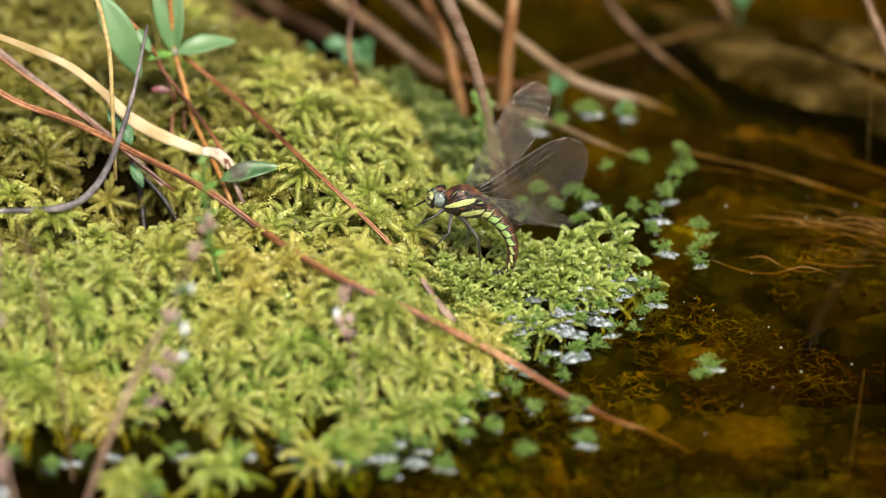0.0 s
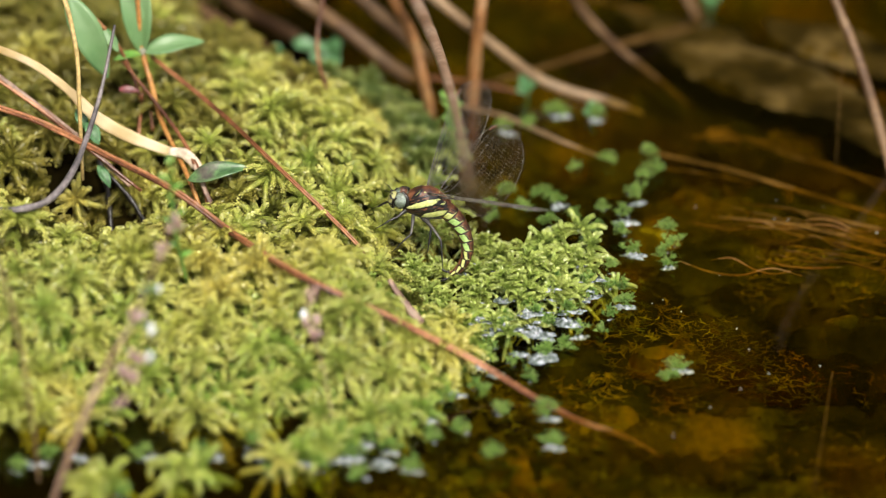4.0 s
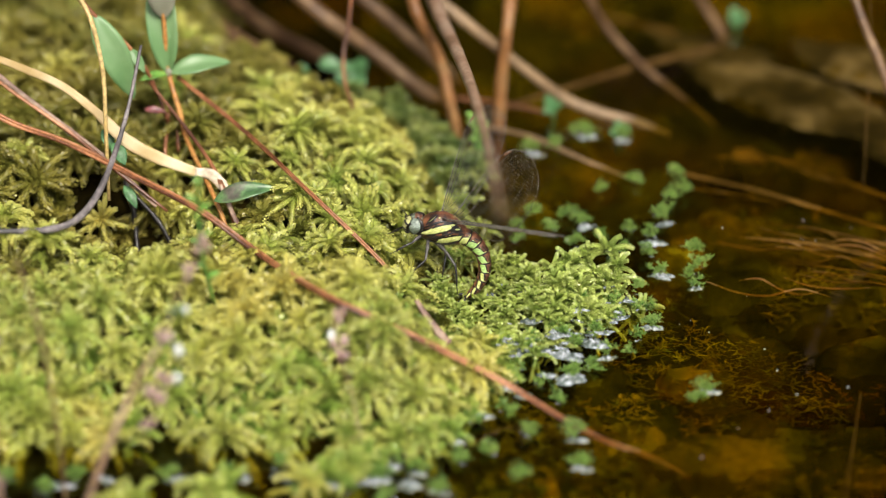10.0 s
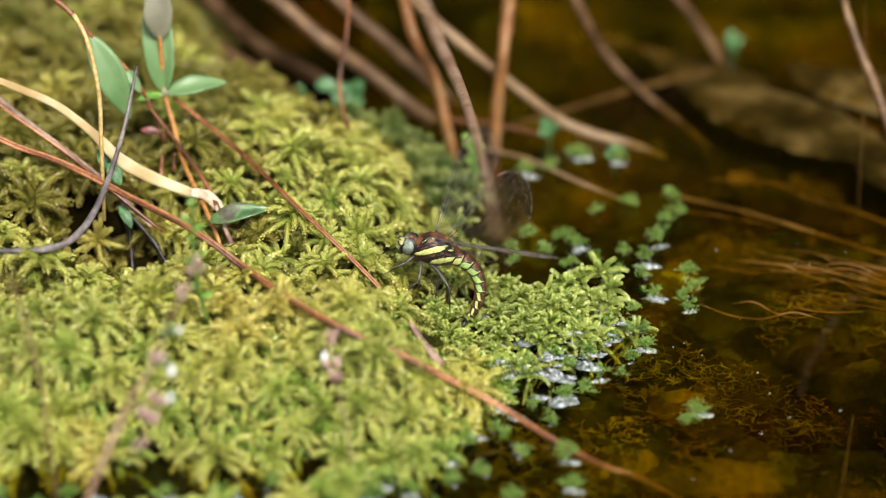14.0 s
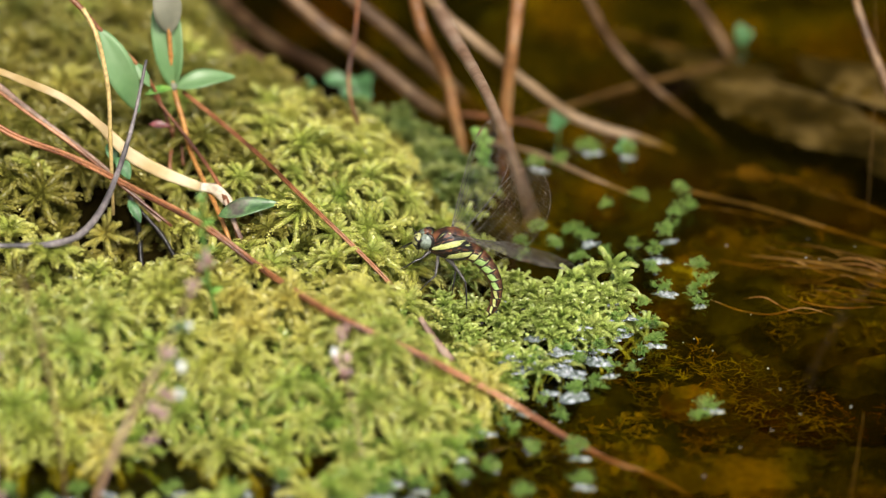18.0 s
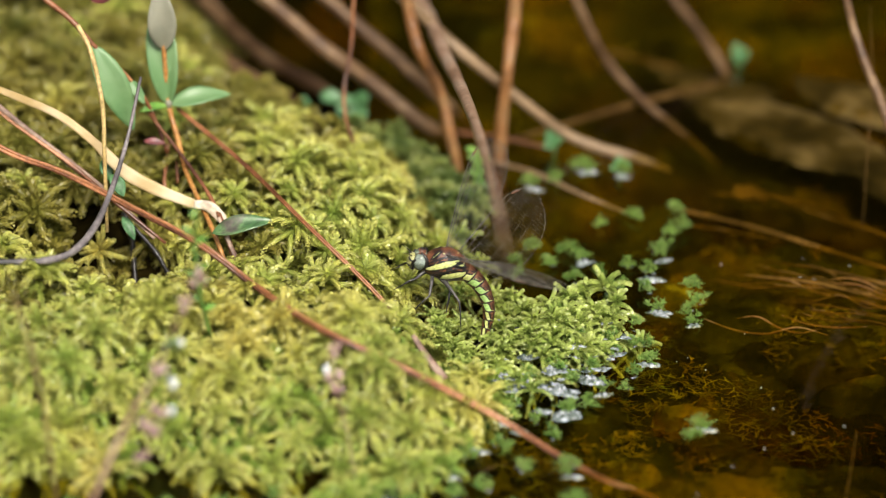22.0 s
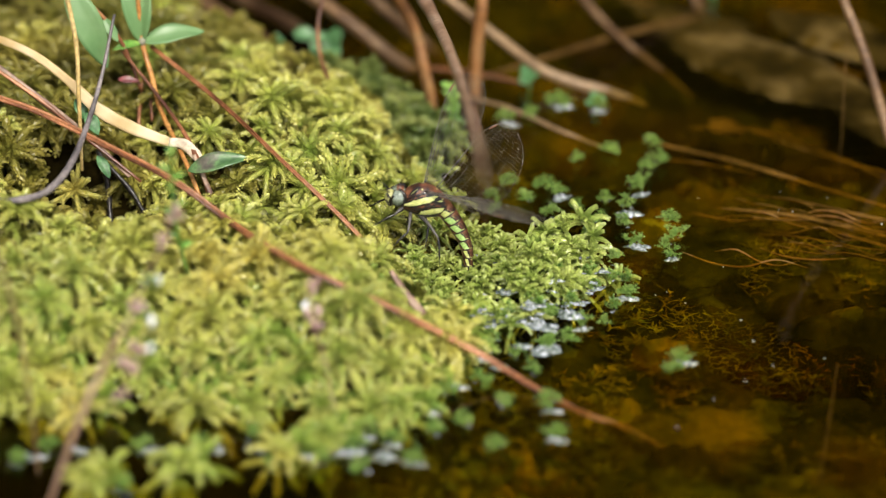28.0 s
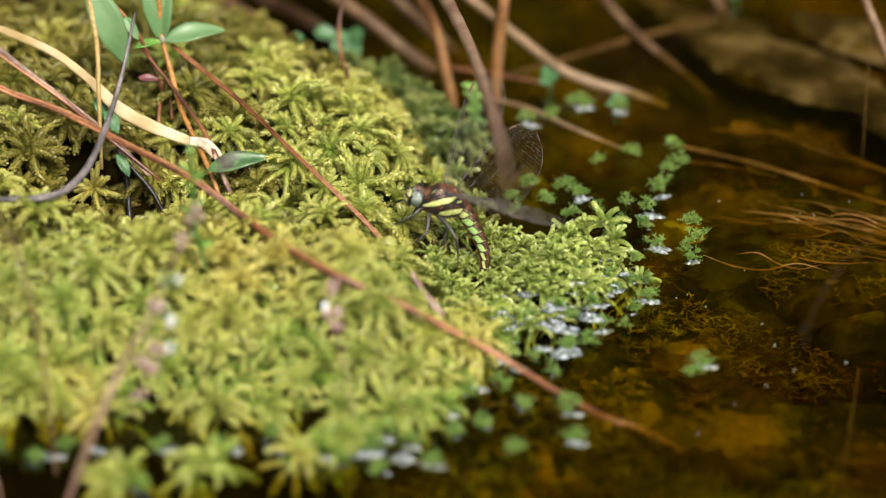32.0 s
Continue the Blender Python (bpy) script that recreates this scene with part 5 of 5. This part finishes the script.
FLY_AT = Vector((-5.8, -21.7, 22.0))
fwd = Vector((-0.955, -0.02, 0.30)).normalized()
upw = Vector((0.14, -0.12, 1.0))
upw = (upw - fwd * upw.dot(fwd)).normalized()
FLY_TURN = Matrix((fwd, upw.cross(fwd), upw)).transposed()
fly = thing("dragonfly", "brown and yellow-green hawker dragonfly laying eggs in the moss", "dragonfly", at=FLY_AT)
fly.rotation_mode = "QUATERNION"
fly.rotation_quaternion = FLY_TURN.to_quaternion()

THORAX = [(6.0, -1.0, 1.3, 1.7), (5.0, -0.5, 2.7, 3.3), (3.0, 0.1, 3.5, 4.4), (0.5, 0.4, 3.8, 4.9), (-2.0, 0.3, 3.6, 4.6), (-4.4, 0.0, 2.9, 3.6), (-6.4, -0.3, 2.3, 2.7)]
bm = bmesh.new()
loft(bm, THORAX)
thorax = part("thorax", bm, CHITIN_BROWN, fly, "brown thorax with yellow side stripes")
for flip in (1, -1):
    for s0, a0, s1, a1, half, mat in ((0.17, -11, 0.68, 42, 19, MARK_YELLOW), (0.50, -34, 0.92, 10, 25, MARK_YELLOW), (0.24, 48, 0.34, 66, 7, MARK_YELLOW), (0.62, 44, 0.72, 52, 7, MARK_YELLOW), (0.12, -20, 0.2, -2, 10, MARK_YELLOW), (0.76, 40, 0.84, 46, 8, MARK_YELLOW)):
        bm = bmesh.new()
        b0, b1 = (a0, a1) if flip == 1 else (180 - a0, 180 - a1)
        mark(bm, THORAX, s0, b0, s1, b1, half)
        edge = bmesh.new()
        mark(edge, THORAX, max(0.02, s0 - 0.035), b0, min(0.98, s1 + 0.035), b1, half + 11, lift=0.045)
        part("stripe_border", edge, CHITIN_BLACK, thorax, "black edge round a stripe")
        part("stripe", bm, mat, thorax, "yellow-green stripe")
    for s0, a0, s1, a1, half in ((0.30, -36, 0.74, 22, 9), (0.12, 16, 0.54, 56, 8), (0.64, 30, 0.92, 44, 10), (0.1, -44, 0.5, -40, 9)):
        bm = bmesh.new()
        b0, b1 = (a0, a1) if flip == 1 else (180 - a0, 180 - a1)
        mark(bm, THORAX, s0, b0, s1, b1, half, lift=0.07)
        part("seam", bm, CHITIN_BLACK, thorax, "black seam")
    bm = bmesh.new()
    b0, b1 = (-62, -42) if flip == 1 else (242, 222)
    mark(bm, THORAX, 0.2, b0, 0.85, b1, 24, lift=0.06)
    part("underside", bm, CHITIN_GREY, thorax, "grey underside")

for x, y, z, r in ((1.6, 1.5, 4.4, 0.55), (-0.6, 1.7, 4.3, 0.6), (-2.6, 1.6, 3.9, 0.5), (-4.2, 1.5, 3.0, 0.55), (0.4, 0.2, 4.9, 0.45), (-2.0, 0.2, 4.6, 0.5)):
    for flip in (1, -1):
        bm = bmesh.new()
        ellipsoid(bm, (x, y * flip, z - 0.1), (r * 0.8, r * 0.5, r * 0.5), 8, 6, rough=0.6)
        part("wing_hinge", bm, FACE, thorax, "pale yellow knob at a wing's root")

# head
bm = bmesh.new()
ellipsoid(bm, (0.6, 0, -0.4), (1.9, 2.6, 2.2))
head = part("head", bm, CHITIN_BLACK, fly, "large-eyed head")
for flip in (1, -1):
    bm = bmesh.new()
    ellipsoid(bm, (-0.1, 1.15 * flip, 0.3), (2.0, 2.1, 2.7), 24, 16)
    part("eye", bm, EYE, head, "grey-green compound eye")
    bm = bmesh.new()
    ellipsoid(bm, (-0.1, 1.0 * flip, 1.6), (1.45, 1.4, 1.45), 20, 12)
    part("eye_cap", bm, CHITIN_BROWN, head, "dark brown top of the eye")
    bm = bmesh.new()
    tube(bm, [(0.4, 1.2 * flip, 3.1), (-1.2, 2.1 * flip, 2.3), (-1.7, 2.6 * flip, 0.6), (-1.2, 2.5 * flip, -1.3)], (0.3, 0.5, 0.55, 0.3), sides=8)
    part("eye_edge", bm, CHITIN_BLACK, head, "black rear edge of the eye")
    bm = bmesh.new()
    tube(bm, [(2.6, 0.6 * flip, 1.2), (4.0, 1.2 * flip, 2.0), (5.4, 1.8 * flip, 2.3)], (0.16, 0.1, 0.05), sides=6)
    part("antenna", bm, CHITIN_BLACK, head)
bm = bmesh.new()
ellipsoid(bm, (2.1, 0, -0.6), (1.3, 1.9, 2.2), 18, 12)
part("face", bm, FACE, head, "pale yellowish face")
for points, r in (([(1.5, 2.2, 1.4), (2.0, 2.0, -0.3), (1.5, 1.9, -2.2)], 0.32), ([(3.2, 0.9, 0.9), (2.7, 1.6, 0.5), (1.7, 2.2, 0.4)], 0.25), ([(3.1, 1.0, -1.3), (2.5, 1.7, -1.4), (1.7, 2.0, -1.2)], 0.22)):
    bm = bmesh.new()
    for flip in (1, -1):
        tube(bm, [(x, y * flip, z) for x, y, z in points], (r, r * 1.2, r * 0.8), sides=8)
    part("face_band", bm, CHITIN_BLACK, head, "black band across the face")
bm = bmesh.new()
ellipsoid(bm, (1.5, 0, -2.5), (1.0, 1.4, 0.8), 14, 8)
part("mouth", bm, CHITIN_GREY, head)
bm = bmesh.new()
ellipsoid(bm, (-1.2, 0, -0.2), (0.9, 1.6, 1.8), 14, 8)
part("neck", bm, CHITIN_BLACK, head)
for flip in (1, -1):
    bm = bmesh.new()
    ellipsoid(bm, (-0.9, 1.6 * flip, 1.0), (0.5, 0.7, 1.5), 12, 8)
    part("eye_rim", bm, MARK_YELLOW, head, "pale yellow rim behind the eye")
HEAD_AT = Vector((7.0, 0, -0.7))

# abdomen: one piece a segment, each hinged on the one before
SEGMENTS = [(2.5, 2.5, 2.4), (2.9, 2.4, 2.25), (2.9, 2.25, 2.05), (2.8, 2.05, 1.85), (2.7, 1.85, 1.7), (2.6, 1.7, 1.5), (2.5, 1.5, 1.3), (2.2, 1.3, 1.05), (1.8, 1.05, 0.7)]
abdomen = []
for k, (length, r0, r1) in enumerate(SEGMENTS):
    st = [(0.25, 0, r0 * 0.86, r0 * 0.86), (-0.2, 0, r0, r0), (-length * 0.5, 0, (r0 + r1) / 2 * 0.98, (r0 + r1) / 2 * 0.98), (-length * 0.85, 0, r1 * 1.02, r1 * 1.02), (-length, 0, r1 * 0.92, r1 * 0.92)]
    bm = bmesh.new()
    loft(bm, st, 14, 8)
    seg = part("abdomen_segment", bm, CHITIN_BROWN, fly, "brown ringed abdomen segment")
    for flip in (1, -1):
        for s0, a0, s1, a1, half, mat in ((0.08, -34, 0.74, -2, 43 if k < 5 else 30, MARK_GREEN if 0 < k < 5 else MARK_YELLOW), (0.70, 22, 0.90, 50, 15, MARK_YELLOW)):
            bm = bmesh.new()
            b0, b1 = (a0, a1) if flip == 1 else (180 - a0, 180 - a1)
            mark(bm, st, s0, b0, s1, b1, half * (1 - 0.03 * k), lift=0.08, rows=6)
            if half > 20:
                edge = bmesh.new()
                mark(edge, st, max(0.01, s0 - 0.08), b0, min(0.99, s1 + 0.08), b1, half + 16, lift=0.04, rows=6)
                part("spot_border", edge, CHITIN_BLACK, seg, "black edge round a spot")
            part("spot", bm, mat, seg, "green spot" if mat is MARK_GREEN else "yellow spot")
    bm = bmesh.new()
    ringst = [(-length + 0.38, 0, r1 * 1.035, r1 * 1.035), (-length - 0.1, 0, r1 * 0.99, r1 * 0.99)]
    loft(bm, ringst, 14, 2)
    part("ring", bm, CHITIN_BLACK, seg, "dark joint ring")
    abdomen.append(seg)
bm = bmesh.new()
for flip in (1, -1):
    tube(bm, [(-2.0, 0.5 * flip, 0.4), (-3.6, 0.9 * flip, 0.5), (-5.0, 0.9 * flip, 0.2)], (0.3, 0.45, 0.1), sides=6)
tube(bm, [(-1.6, 0, -0.8), (-2.6, 0, -1.6), (-3.0, 0, -2.4)], (0.5, 0.4, 0.15), sides=6)
part("tail_appendages", bm, CHITIN_BLACK, abdomen[-1])


def abdomen_chain(first, more, curl):
    """Poses of the segments in the dragonfly's space, bent down by first degrees at the root and more towards the tip."""
    at = Vector((-5.6, 0, -0.4))
    out = []
    n = len(SEGMENTS)
    for k, (length, r0, r1) in enumerate(SEGMENTS):
        f = k / (n - 1)
        turn = Matrix.Rotation(radians(18), 4, "X") @ Matrix.Rotation(-radians(first + more * f + curl * f * f), 4, "Y")
        out.append(Matrix.Translation(at * MM) @ turn)
        at = at + turn.to_3x3() @ Vector((-length, 0, 0))
    return out


# legs
inv = FLY_TURN.transposed()


def local(p):
    return inv @ (Vector(p) + Vector((0, -6.9, 4.0)) - FLY_AT)


for hip, knee, foot in (
        ((4.3, 1.2, -2.6), local((-13.5, -18.0, 15.5)), local((-19.6, -20.0, 13.0))),
        ((2.6, 1.6, -3.2), local((-10.0, -21.5, 12.0)), local((-15.0, -24.0, 8.0))),
        ((0.4, 1.6, -3.6), local((-1.9, -22.0, 10.5)), local((-1.4, -24.5, 3.0))),
        ((4.3, -1.2, -2.6), local((-15.5, -11.0, 16.5)), local((-20.5, -10.0, 13.5))),
        ((2.6, -1.6, -3.2), local((-9.5, -8.0, 12.5)), local((-13.2, -7.0, 9.5))),
        ((0.4, -1.6, -3.6), local((-4.5, -17.0, 11.2)), local((-5.5, -20.0, 5.6)))):
    hip = Vector(hip)
    bm = bmesh.new()
    tube(bm, [hip, hip * 0.5 + knee * 0.5 + Vector((0, 0, 0.5)), knee], (0.55, 0.46, 0.32), sides=8)
    leg = part("leg", bm, CHITIN_GREY, fly, "thin dark bristly leg")
    bm = bmesh.new()
    mid = knee * 0.3 + foot * 0.7
    tube(bm, [knee, knee * 0.6 + foot * 0.4 + Vector((0, 0, 0.3)), mid], (0.31, 0.26, 0.18), sides=8)
    for t in range(5):
        c = knee.lerp(mid, 0.2 + 0.15 * t)
        tube(bm, [c, c + Vector((0.4, 0.3, -0.5)), c + Vector((0.7, 0.5, -0.9))], (0.06, 0.05, 0.02), sides=4, steps=2)
    part("shin", bm, CHITIN_BLACK, leg)
    bm = bmesh.new()
    tube(bm, [mid, mid.lerp(foot, 0.5), foot], (0.14, 0.12, 0.07), sides=6)
    part("foot", bm, CHITIN_BLACK, leg)


# wings: span +y, trailing edge -x
def wing_edges(t, length, chord, hind):
    y = length * t
    lead = 0.35 * math.sin(math.pi * min(1, t * 1.02))
    if hind:
        w = chord * (0.80 + 0.24 * math.sin(math.pi * min(1, t * 1.0 + 0.05)))
    else:
        w = chord * (0.34 + 0.66 * math.sin(math.pi * min(0.5, 0.5 * t / 0.62)))
    w *= min(1, 0.35 + t * 7)
    u = max(0, (t - 0.68) / 0.32)
    g = max(0.02, 1 - u ** 2.6) ** 0.5
    mid = lead - 0.46 * w
    return y, mid + 0.46 * w * g, mid - 0.54 * w * g


def wing(name, length, chord, hind, label):
    bm = bmesh.new()
    rows, cols = 26, 8
    grid = []

    def at(t, s):
        y, a, b = wing_edges(t, length, chord, hind)
        return Vector((a + (b - a) * s, y, 0.22 * math.sin(s * 14) * (1 - s) + 0.25 * math.sin(3 * t)))

    for k in range(rows + 1):
        grid.append([bm.verts.new(at(k / rows, j / cols) * MM) for j in range(cols + 1)])
    for a, b in zip(grid, grid[1:]):
        for j in range(cols):
            bm.faces.new((a[j], b[j], b[j + 1], a[j + 1]))
    w = part(name, bm, MEMBRANE, fly, label)
    bm = bmesh.new()
    for s, r0, r1 in ((0.0, 0.15, 0.08), (0.09, 0.10, 0.05), (0.2, 0.07, 0.028), (0.36, 0.045, 0.022), (0.52, 0.04, 0.02), (0.68, 0.035, 0.02), (0.84, 0.03, 0.018), (1.0, 0.06, 0.06)):
        tube(bm, [at(0.01 + 0.985 * k / 14, s) for k in range(15)], (r0, (r0 + r1) / 2, r1), sides=4, steps=1, wobble=0)
    vein_rng = random.Random(len(name))
    lines = (0.0, 0.09, 0.2, 0.36, 0.52, 0.68, 0.84, 1.0)
    for k in range(190):
        t = 0.05 + 0.9 * k / 190
        n = k % 7
        tube(bm, [at(t, lines[n]), at(t + 0.004, (lines[n] + lines[n + 1]) / 2), at(t + vein_rng.uniform(0, 0.015), lines[n + 1])], (0.022, 0.018, 0.022), sides=4, steps=1, wobble=0)
    part("vein_network", bm, VEIN, w, "fine dark network of veins with glints painted pale")
    bm = bmesh.new()
    tube(bm, [at(0.82, 0.03), at(0.86, 0.03), at(0.90, 0.04)], (0.16, 0.26, 0.16), sides=6, flat=0.4, side=(0, 0, 1), wobble=0)
    part("wing_spot", bm, CHITIN_BROWN, w, "brown wing spot")
    return w


wings = [wing("forewing", 38.0, 11.0, False, "clear veined forewing"), wing("hindwing", 35.5, 15.5, True, "clear veined hindwing"),
         wing("forewing", 38.0, 11.0, False, "clear veined forewing seen edge-on"), wing("hindwing", 35.5, 15.5, True, "clear veined hindwing seen edge-on")]
WING_ROOTS = [Vector((1.2, -1.6, 4.2)), Vector((-2.4, -1.6, 3.9)), Vector((1.2, 1.6, 4.2)), Vector((-2.4, 1.6, 3.9))]


def wing_pose(k, span, chord):
    """The pose in the dragonfly's space of wing k whose span and trailing way are given in the world."""
    s = (inv @ Vector(span)).normalized()
    c = inv @ Vector(chord)
    c = (c - s * c.dot(s)).normalized()
    turn = Matrix((-c, s, (-c).cross(s))).transposed().to_4x4()
    return Matrix.Translation(WING_ROOTS[k] * MM) @ turn


def motions():
    # the dragonfly shifts along the moss: seconds, mm to its right in the world, mm up the slope
    shifts = [(0, 4.2, 1.7), (0.6, 4.4, 1.9), (1.0, 4.2, 1.4), (1.5, 4.5, 1.9), (2.1, 4.7, 2.2), (2.5, 2.8, 1.5), (3.0, 2.5, 1.55), (3.5, 3.0, 2.0), (4.5, 2.2, 1.1), (5.5, 1.7, 0.45), (7.0, 1.5, 0.16), (8.0, 1.3, 0.2), (8.5, 0.7, 0.12), (9.0, 0, 0), (10, -0.6, 0.33), (11.5, -0.7, 0.4), (13, -1.2, 0.35), (14, -0.9, 0.6), (15.5, -0.7, 0.8), (16.5, 0, 0.75), (17.5, 0.73, 0.65), (18.5, 1.2, 0.57), (20, 1.35, 0), (22, 1.15, 0.05), (24, 1.25, 0), (25.5, 1.4, -0.3), (27.5, 1.4, 0), (28.5, 1.6, -0.2), (30, 1.85, 0.4), (31, 1.3, 0.1), (32, 1.0, 0)]
    turn = FLY_TURN.to_4x4()
    walk(fly, [(t, Matrix.Translation((FLY_AT + Vector((r, 0.5 * u, 0.87 * u))) * MM) @ turn) for t, r, u in shifts])
    # the head nods and turns a little
    walk(head, [(t, Matrix.Translation(HEAD_AT * MM) @ pose(0, 0, 0, a, b, c)) for t, a, b, c in
                ((0, 0, 8, 8), (2.1, 0, 8, 8), (2.6, 0, 2, 0), (9, 0, 0, -4), (15.5, 0, 2, -2), (18, 0, 4, 4), (25, 0, 2, 0), (28, 0, 4, 2), (32, 0, 2, 0))])
    # the abdomen probes the moss
    bends = [(0, 17, 64, 34), (0.5, 18, 66, 36), (1.0, 16, 62, 32), (1.5, 18, 66, 36), (2.1, 18, 62, 38), (2.6, 25, 44, 64), (3.0, 30, 30, 84), (3.5, 29, 42, 72), (5.5, 18, 110, 4), (7, 11, 150, -34), (9, 7, 154, -30), (11, 6, 144, -20), (13, 5, 132, -12), (15, 5, 148, -36), (15.5, 7, 140, -28), (17.5, 18, 78, 24), (19, 22, 58, 44), (20.5, 23, 66, 34), (22, 20, 90, 0), (24, 17, 116, -38), (25.5, 22, 90, -12), (28, 36, 20, 40), (30, 43, -2, 61), (31, 40, 8, 52), (32, 41, 4, 56)]
    for k, seg in enumerate(abdomen):
        walk(seg, [(t, abdomen_chain(a, b, y)[k]) for t, a, b, y in bends])
    # the wings: swept back at first, then raised
    first = [((0.45, 0.74, 0.52), (0.90, -0.21, -0.37)), ((0.75, 0.64, 0.19), (0.59, -0.40, -0.70)), ((0.42, -0.88, 0.24), (0.88, 0.35, -0.28)), ((0.5, -0.84, 0.22), (0.85, 0.42, -0.3))]
    later = [((0.24, 0.88, 0.42), (0.97, -0.16, -0.07)), ((0.46, 0.86, 0.19), (0.67, -0.37, -0.64)), ((0.58, -0.75, 0.31), (0.76, 0.54, -0.38)), ((0.66, -0.69, 0.28), (0.75, 0.55, -0.37))]
    last = [((0.21, 0.87, 0.44), (0.97, -0.16, -0.07)), ((0.48, 0.85, 0.17), (0.67, -0.37, -0.64)), ((0.58, -0.78, 0.20), (0.76, 0.57, -0.36)), ((0.66, -0.73, 0.16), (0.75, 0.58, -0.35))]
    for k, w in enumerate(wings):
        a, b, c = (wing_pose(k, *q[k]) for q in (first, later, last))
        half = a.lerp(b, 0.45)
        walk(w, [(0, a), (2.1, a), (2.45, a.lerp(b, 0.3)), (2.85, half), (3.15, b), (9, b), (15.5, b), (18.0, c), (20, c), (25.5, c), (32, c)])
    # the drooping reed sways slowly
    sways = [(0, -0.7), (3, -0.5), (6, 0), (9, 0), (12, 0), (13.5, 0.5), (15.5, 2.0), (17.5, 4.6), (19, 8.0), (20, 3.8), (21, 2.6), (22, 2.0), (24, 0), (26, 1.2), (28, 2.2), (30, 2.6), (32, 2.5)]
    walk(swaying, [(t, Matrix.Translation(HANG_AT * MM) @ Matrix.Rotation(radians(a), 4, Vector((0, 0.87, -0.5)).normalized() * -1)) for t, a in sways])


motions()
